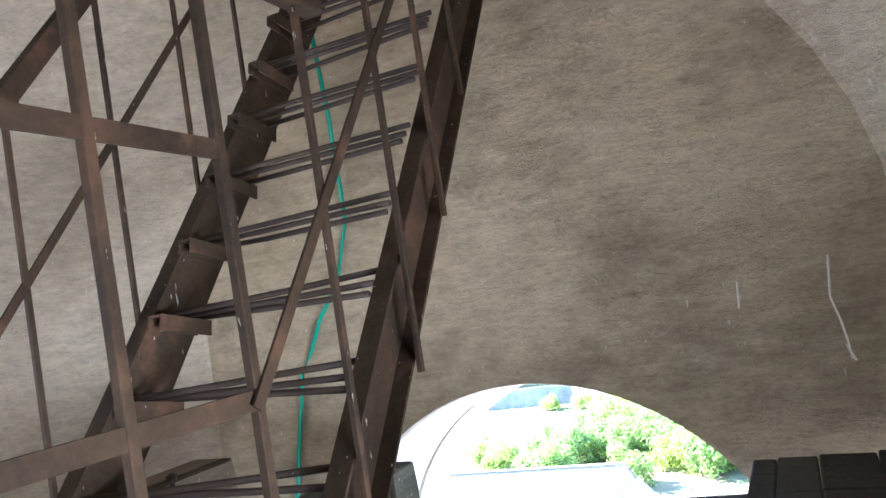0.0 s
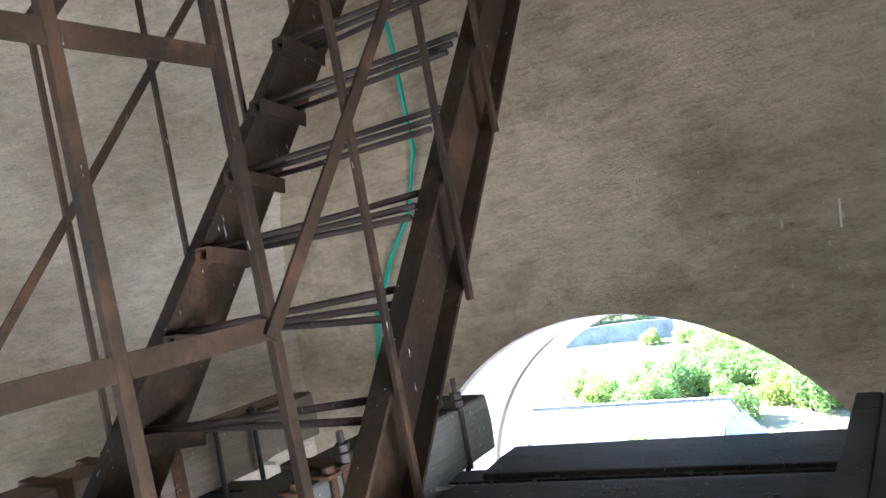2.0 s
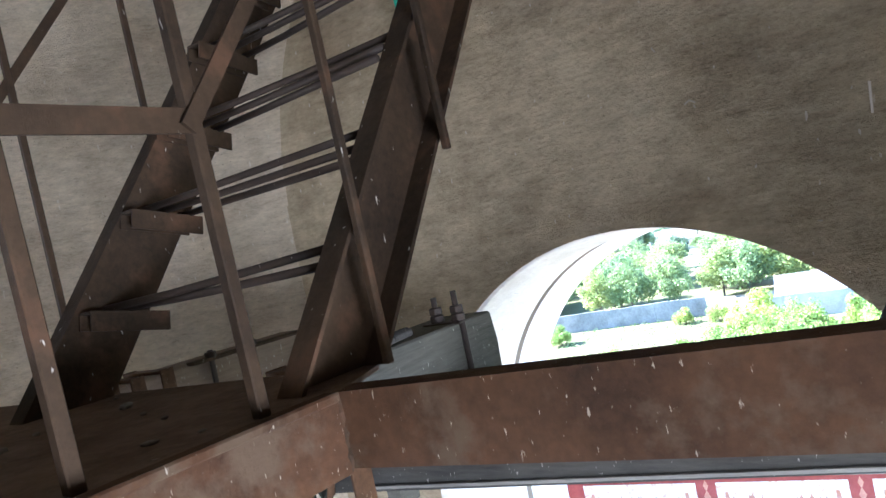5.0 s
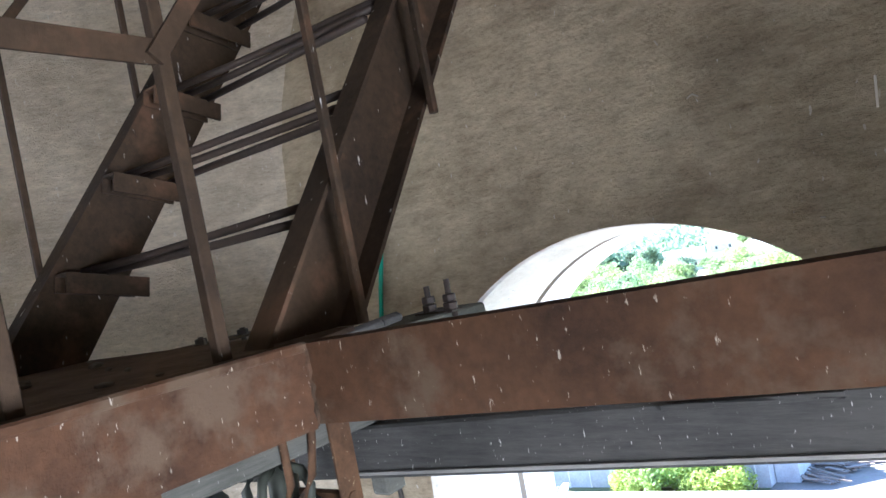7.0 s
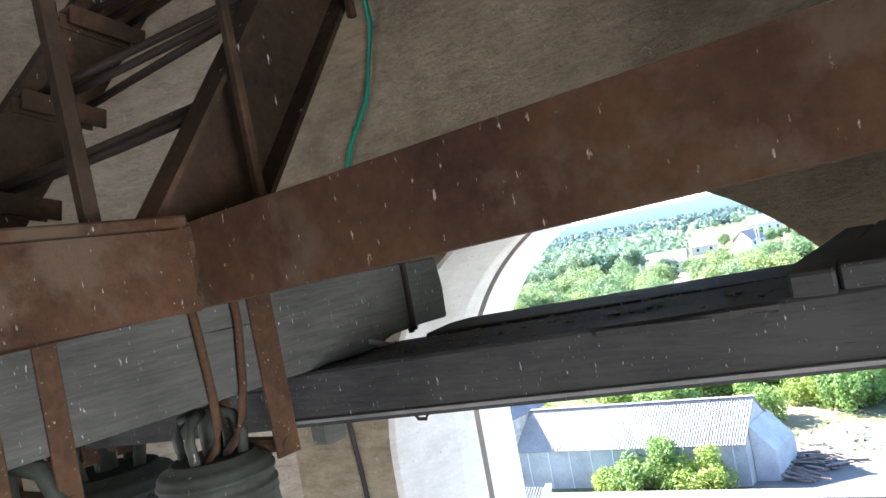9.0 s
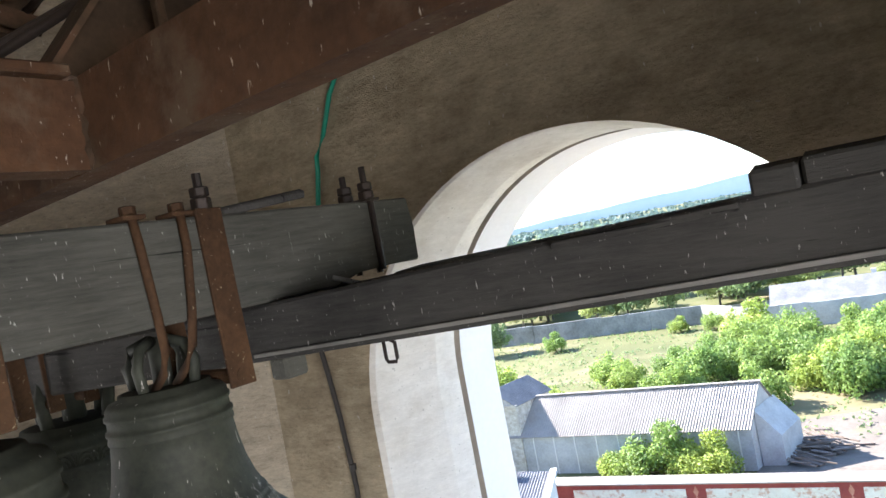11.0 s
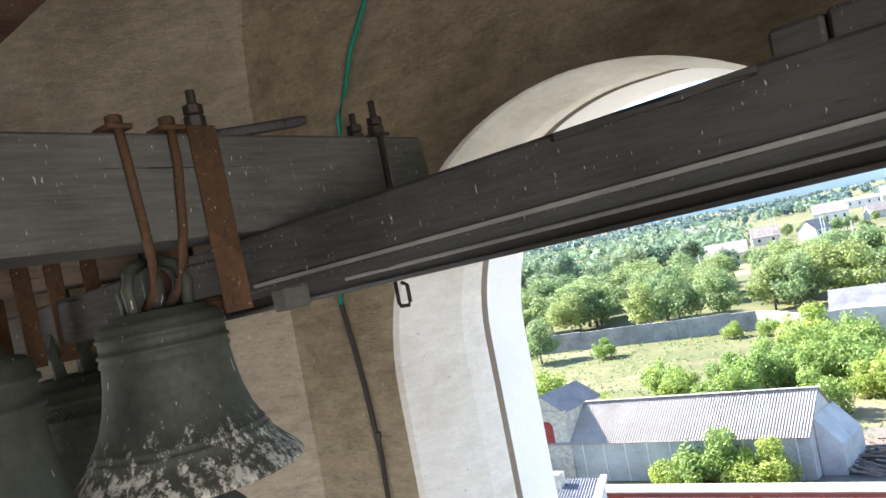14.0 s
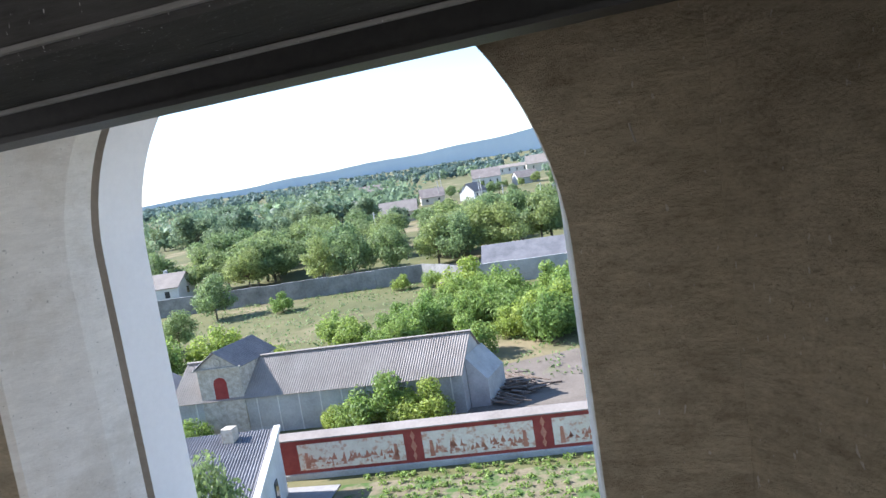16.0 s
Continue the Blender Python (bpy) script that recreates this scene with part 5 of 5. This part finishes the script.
def far_woods(name, n, y0, y1, seed, material, size):
    rng = np.random.default_rng(seed)
    y = y0 + (y1 - y0) * rng.random(n) ** 1.5
    x = -y * rng.uniform(-0.05, 1.35, n)
    open_lane = (-x / y > 0.11) & (-x / y < 0.30) & (y < 620)
    x = np.where(open_lane, x - 0.21 * y, x)
    h = rng.uniform(5, 11, n)
    m = 36
    d = rng.normal(size=(n, m, 3))
    d /= np.linalg.norm(d, axis=2)[:, :, None]
    zb = GROUND - np.maximum(y - 300, 0) * 0.001
    c = np.stack([x, y, zb + h * 0.55], 1)[:, None, :] + d * np.stack([h * 0.5, h * 0.5, h * 0.45], 1)[:, None, :] * rng.uniform(0.6, 1.05, (n, m, 1))
    nr = d + rng.normal(size=d.shape) * 0.6
    nr /= np.linalg.norm(nr, axis=2)[:, :, None]
    a = np.cross(nr, rng.normal(size=d.shape))
    a /= np.linalg.norm(a, axis=2)[:, :, None]
    b = np.cross(nr, a)
    s = size * rng.uniform(0.6, 1.3, (n, m, 1)) * (h / 8)[:, None, None]
    v = np.stack([c - a * s, c + b * s * 0.6, c + a * s, c - b * s * 0.6], 2).reshape(-1, 3)
    me = bpy.data.meshes.new(name)
    me.from_pydata(v.tolist(), [], np.arange(n * m * 4).reshape(-1, 4).tolist())
    me.materials.append(material)
    return tagged(new(name, me), "distant woods and village gardens", "woods", "", "stuff")


far_woods("far_woods", 900, 260, 900, 7, M_LEAF3, 1.3)
# the farther woods carry painted haze in their leaf colour
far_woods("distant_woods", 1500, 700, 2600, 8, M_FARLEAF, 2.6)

# garden rows
rng = np.random.default_rng(4)
n = 1700
gx, gy = rng.uniform(-19.3, 5.5, n), rng.uniform(26, 44.5, n)
gy = np.round(gy / 1.1) * 1.1 + rng.normal(0, 0.16, n) + 0.134 * (gx + 19)
lob = [(x, y, GROUND + 0.15, 0.2, 0.18) for x, y in zip(gx, gy)]
tagged(new("garden_plants", leaf_mesh("garden_plants", lob, 15000, 0.11, M_LEAF2, 12)), "rows of leafy garden plants and weeds", "plants", "", "stuff")
rng = np.random.default_rng(6)
n = 2600
gx, gy = rng.uniform(-75, 10, n), rng.uniform(62, 118, n)
lob = [(x, y, GROUND + 0.1, 0.55, 0.35) for x, y in zip(gx, gy)]
tagged(new("meadow_grass", leaf_mesh("meadow_grass", lob, 13000, 0.18, M_LEAF, 13)), "tufts of tall grass on the meadow", "grass", "", "stuff")

# far hills, the haze painted into their pale blue
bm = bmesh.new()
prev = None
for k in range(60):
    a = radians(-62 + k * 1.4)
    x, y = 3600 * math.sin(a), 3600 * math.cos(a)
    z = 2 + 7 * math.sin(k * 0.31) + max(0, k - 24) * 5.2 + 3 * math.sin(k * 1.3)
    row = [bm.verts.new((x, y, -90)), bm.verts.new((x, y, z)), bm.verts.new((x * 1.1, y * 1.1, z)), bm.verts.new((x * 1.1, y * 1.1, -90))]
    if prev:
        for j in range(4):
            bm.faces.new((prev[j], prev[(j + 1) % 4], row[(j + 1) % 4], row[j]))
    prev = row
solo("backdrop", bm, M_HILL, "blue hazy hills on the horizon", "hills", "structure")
